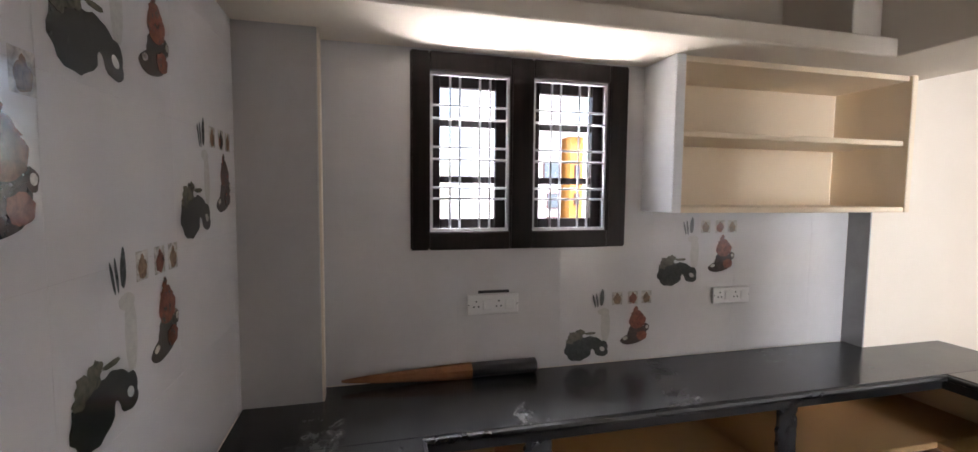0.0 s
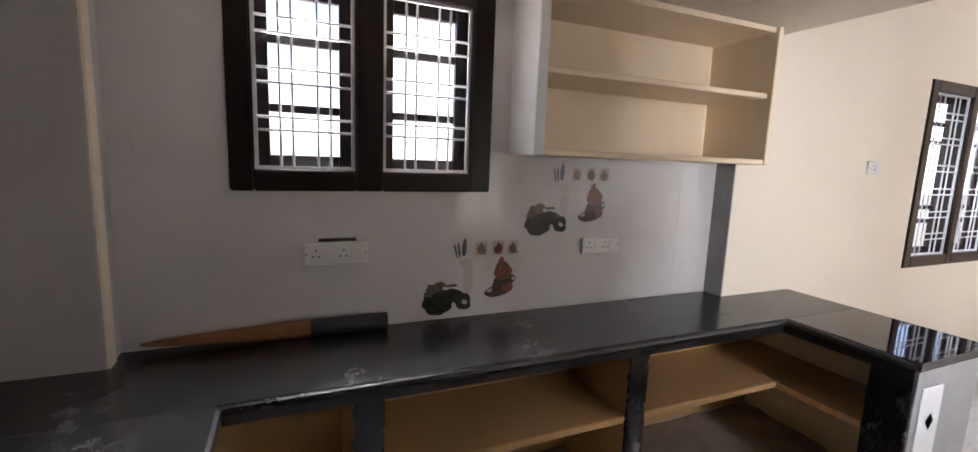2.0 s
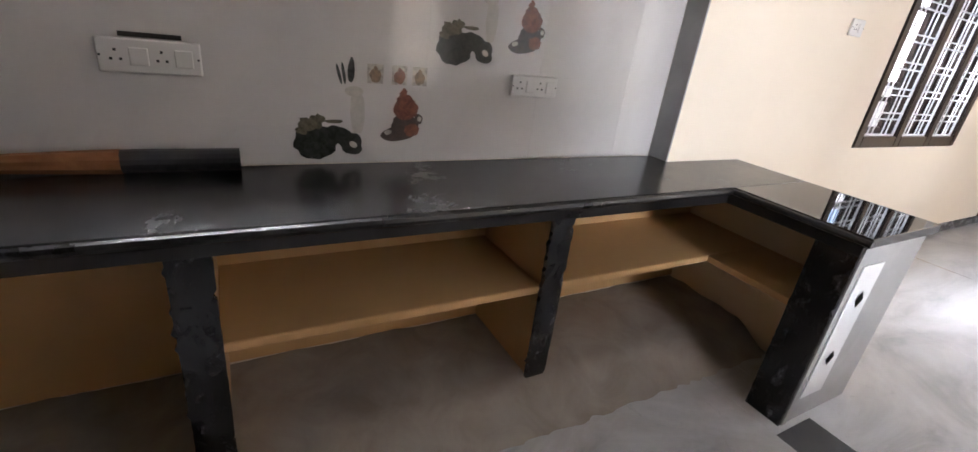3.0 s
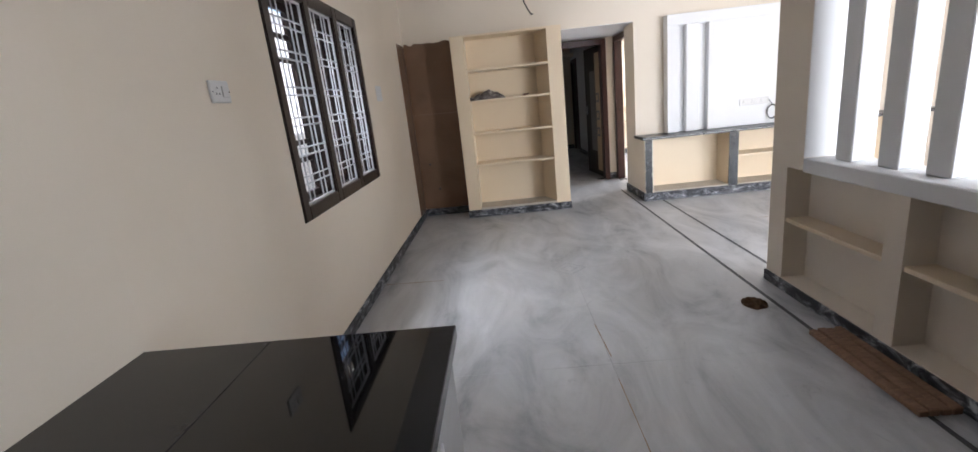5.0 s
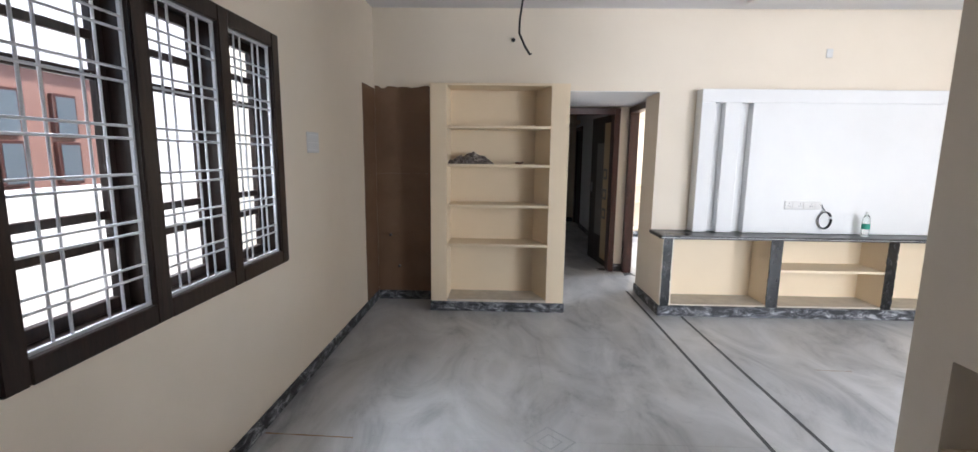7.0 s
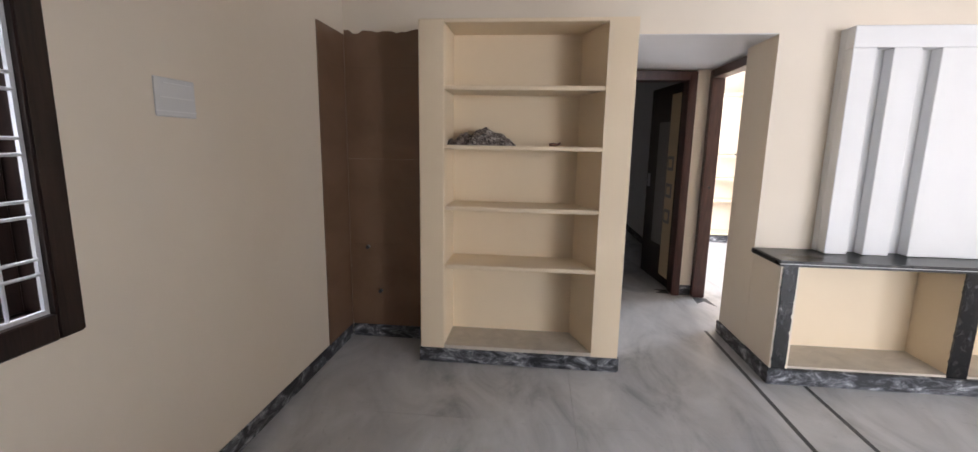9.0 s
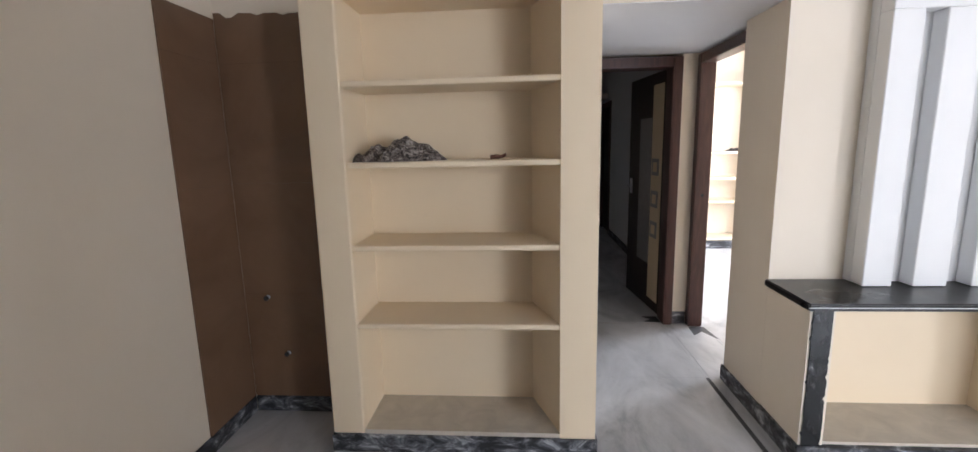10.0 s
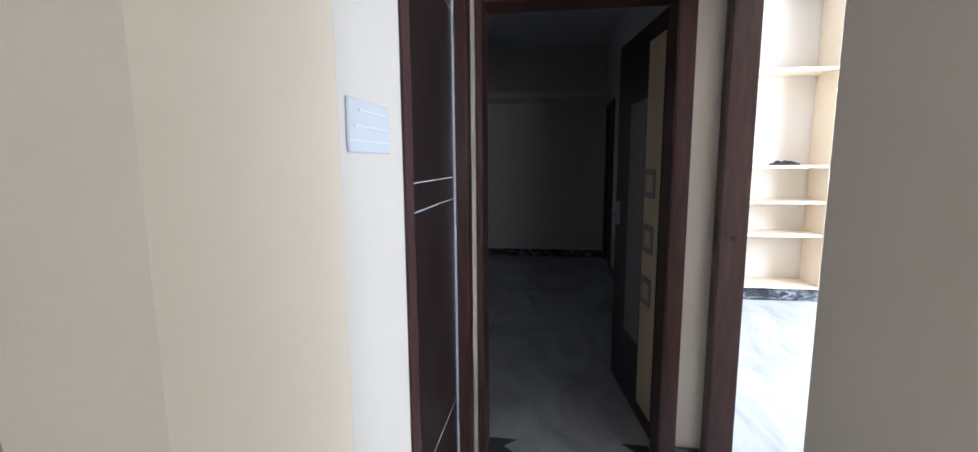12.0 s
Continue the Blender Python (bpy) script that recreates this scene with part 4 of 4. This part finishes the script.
def motif(tile, place):
    """Kitchen still life printed on a tile: kettle, vase, cutlery, fruit cards, apple on a saucer."""
    def lay(name, key, blobs, depth):
        bm = bmesh.new()
        for i, b in enumerate(blobs):
            blob(place, bm, *b[:4], depth + 0.00012 * i, *(b[4:] if len(b) > 4 else ()))
        part(name, bm, INK[key], tile)
    lay("printed_vase", "vase", [(0.225, 0.17, 0.024, 0.075, 0.15, 1), (0.215, 0.235, 0.030, 0.016, 0.1, 2)], 0.0006)
    lay("printed_kettle", "kettle", [(0.095, 0.072, 0.070, 0.056, 0.2, 3), (0.165, 0.095, 0.045, 0.028, 0.25, 4, 22, -0.4), (0.205, 0.066, 0.040, 0.034, 0.2, 5, 22, -0.7)], 0.0012)
    lay("printed_handle_gap", "vase", [(0.212, 0.062, 0.014, 0.010, 0.1, 6, 16, -0.6)], 0.0018)
    lay("printed_herbs", "herbs", [(0.075, 0.128, 0.032, 0.020, 0.5, 7), (0.098, 0.14, 0.024, 0.022, 0.5, 8), (0.055, 0.112, 0.020, 0.016, 0.5, 9), (0.15, 0.138, 0.03, 0.006, 0.3, 10)], 0.0018)
    lay("printed_cutlery", "cutlery", [(0.168, 0.285, 0.005, 0.032, 0.1, 11, 14, 0.25), (0.182, 0.288, 0.005, 0.034, 0.1, 12, 14, 0.15), (0.205, 0.298, 0.011, 0.038, 0.2, 13, 14, -0.05)], 0.0012)
    for u, key in ((0.282, "pear"), (0.362, "apple"), (0.432, "pear")):
        bm = bmesh.new()
        bm.faces.new([bm.verts.new(place(u + a, 0.292 + b, 0.0005)) for a, b in ((-0.026, -0.03), (0.026, -0.03), (0.026, 0.03), (-0.026, 0.03))])
        part("printed_card", bm, INK["card"], tile)
        lay("printed_fruit", key, [(u, 0.286, 0.019, 0.021, 0.25, u * 40), (u, 0.306, 0.007, 0.010, 0.3, u * 60)], 0.001)
    lay("printed_saucer", "saucer", [(0.368, 0.100, 0.064, 0.026, 0.10, 15, 22, 0.12), (0.388, 0.130, 0.048, 0.036, 0.12, 16), (0.436, 0.150, 0.016, 0.018, 0.2, 19)], 0.001)
    lay("printed_apple", "apple", [(0.388, 0.182, 0.044, 0.036, 0.15, 17), (0.386, 0.214, 0.030, 0.016, 0.4, 18), (0.378, 0.238, 0.012, 0.014, 0.6, 20), (0.412, 0.112, 0.026, 0.022, 0.2, 21)], 0.0018)
    lay("printed_gap", "card", [(0.328, 0.104, 0.013, 0.008, 0.2, 21, 14, 0.2), (0.438, 0.151, 0.008, 0.009, 0.1, 22, 14)], 0.0025)


ROWS = [0.8215, 1.145, 1.45, 1.755, 2.06, 2.154]
wt = thing("tiles_kitchen_west", "glossy white kitchen wall tiles, some printed with still lifes", "wall tiles", kind="structure")
part("grout", slab(bmesh.new(), "x", -0.0515, -0.0408, -0.0105, 2.5765, 0.8215, 2.154, [(0.32, 1.275, 1.353, 2.145), (1.36, 2.5765, 1.512, 2.154)]), M_TILE, wt)
edges = [-0.0105, 0.056, 0.513, 0.97, 1.427, 1.884, 2.341, 2.5765]
for r in range(5):
    for c in range(7):
        rects = [(edges[c] + 0.0004, edges[c + 1] - 0.0004, ROWS[r] + 0.0004, ROWS[r + 1] - 0.0004)]
        for hole_ in ((0.32, 1.275, 1.353, 2.145), (1.360, 2.664, 1.512, 2.154)):
            rects = [q for p in rects for q in cut(p, hole_)]
        for k, (a0, a1, b0, b1) in enumerate(rects):
            t = part("tile", boxed(-0.05, -0.040, a0, a1, b0, b1), M_TILE, wt)
            if k == 0 and (r, c) in ((0, 3), (1, 4)):
                t["label"] = "white tile printed with kettle, cup and fruit"
                motif(t, lambda u, v, d, y0=edges[c], z0=ROWS[r]: (-0.040 + d, y0 + u, z0 + v))
st = thing("tiles_kitchen_south", "glossy white kitchen wall tiles, some printed with still lifes", "wall tiles", kind="structure")
part("grout", boxed(0.095, 2.757, -0.2915, -0.2808, 0.8215, 2.5), M_TILE, st)
xs = [0.095, 0.145, 0.602, 1.059, 1.516, 1.973, 2.43, 2.757]
for r in range(5):
    for c in range(7):
        z0, z1 = ROWS[r], (2.50 if r == 4 else ROWS[r + 1])
        t = part("tile", boxed(xs[c] + 0.0004, xs[c + 1] - 0.0004, -0.29, -0.280, z0 + 0.0004, z1 - 0.0004), M_TILE, st)
        if (r, c) in ((2, 1), (3, 2), (1, 2), (2, 3), (0, 3)):
            t["label"] = "white tile printed with kettle, cup and fruit"
            motif(t, lambda u, v, d, x0=xs[c + 1], z0=z0: (x0 - u, -0.280 + d, z0 + v))

# ---- marble floor slabs ----
floor_ob = bpy.data.objects["floor"]
xe = [-0.27, 1.55, 2.655, 2.68, 2.955, 2.98, 4.4, 5.7, 6.8]
ye = [-0.29, 1.2, 2.55, 2.78, 4.15, 5.57, 7.0, 8.4, 9.31, 10.7, 12.2, 13.97]
for j in range(len(ye) - 1):
    for i in range(len(xe) - 1):
        spans = [(xe[i], xe[i + 1], M_DARKBAND if i in (2, 4) and 3 <= j <= 6 else M_MARBLE_KITCHEN if j < 2 else M_MARBLE)]
        if j == 2:
            spans = [(-0.27, 0.93, M_MARBLE), (0.93, 1.55, M_DARKBAND)] if i == 0 else [(xe[i], xe[i + 1], M_DARKBAND if i < 4 else M_MARBLE)]
        for a, b, mat in spans:
            part("inlay_strip" if mat is M_DARKBAND else "marble_slab", boxed(a + 0.0007, b - 0.0007, ye[j] + 0.0007, ye[j + 1] - 0.0007, -0.012, 0.0), mat, floor_ob)


def inlay(name, outline, mat, z=0.0008):
    bm = bmesh.new()
    bm.faces.new([bm.verts.new((x, y, z)) for x, y in outline])
    return part(name, bm, mat, floor_ob)


inlay("star_inlay", [(1.878, 9.31), (2.018, 9.315), (1.955, 9.37), (2.015, 9.43), (1.878, 9.435)], M_DARKBAND)
inlay("star_inlay", [(2.643, 9.32), (2.643, 9.455), (2.514, 9.458), (2.575, 9.395), (2.51, 9.335)], M_DARKBAND)
inlay("star_inlay", [(2.83, 9.23), (2.82, 9.06), (2.90, 9.13), (2.975, 8.985), (2.95, 9.23)], M_DARKBAND)
M_INLAY = granite("grey_marble_inlay", (0.43, 0.44, 0.455), (0.48, 0.49, 0.50), 0.35)
for r, q in ((0.14, 0.125), (0.07, 0.058)):
    for k in range(4):
        a, b = k * math.pi / 2, (k + 1) * math.pi / 2
        inlay("diamond_inlay", [(1.53 + r * math.cos(a), 5.57 + r * math.sin(a)), (1.53 + r * math.cos(b), 5.57 + r * math.sin(b)), (1.53 + q * math.cos(b), 5.57 + q * math.sin(b)), (1.53 + q * math.cos(a), 5.57 + q * math.sin(a))], M_INLAY)
M_RUST = tile_mat("rust_stain", (0.36, 0.24, 0.13), (0.25, 0.15, 0.08), 0.7, 30)
for x0, y0, x1, y1, w in ((0.02, 5.578, 0.50, 5.558, 0.010), (1.545, 4.60, 1.56, 4.22, 0.006), (1.549, 4.02, 1.551, 3.3, 0.005), (3.5, 6.50, 3.75, 6.49, 0.006), (2.1, 9.30, 2.6, 9.30, 0.005)):
    dx, dy = x1 - x0, y1 - y0
    n = math.hypot(dx, dy)
    rr = random.Random(int(x0 * 100))
    pts = [(x0 + dx * k / 10, y0 + dy * k / 10, w * rr.uniform(0.25, 0.6)) for k in range(11)]
    inlay("rust_stain", [(x - dy / n * q, y + dx / n * q) for x, y, q in pts] + [(x + dy / n * q, y - dx / n * q) for x, y, q in reversed(pts)], M_RUST, 0.0006)
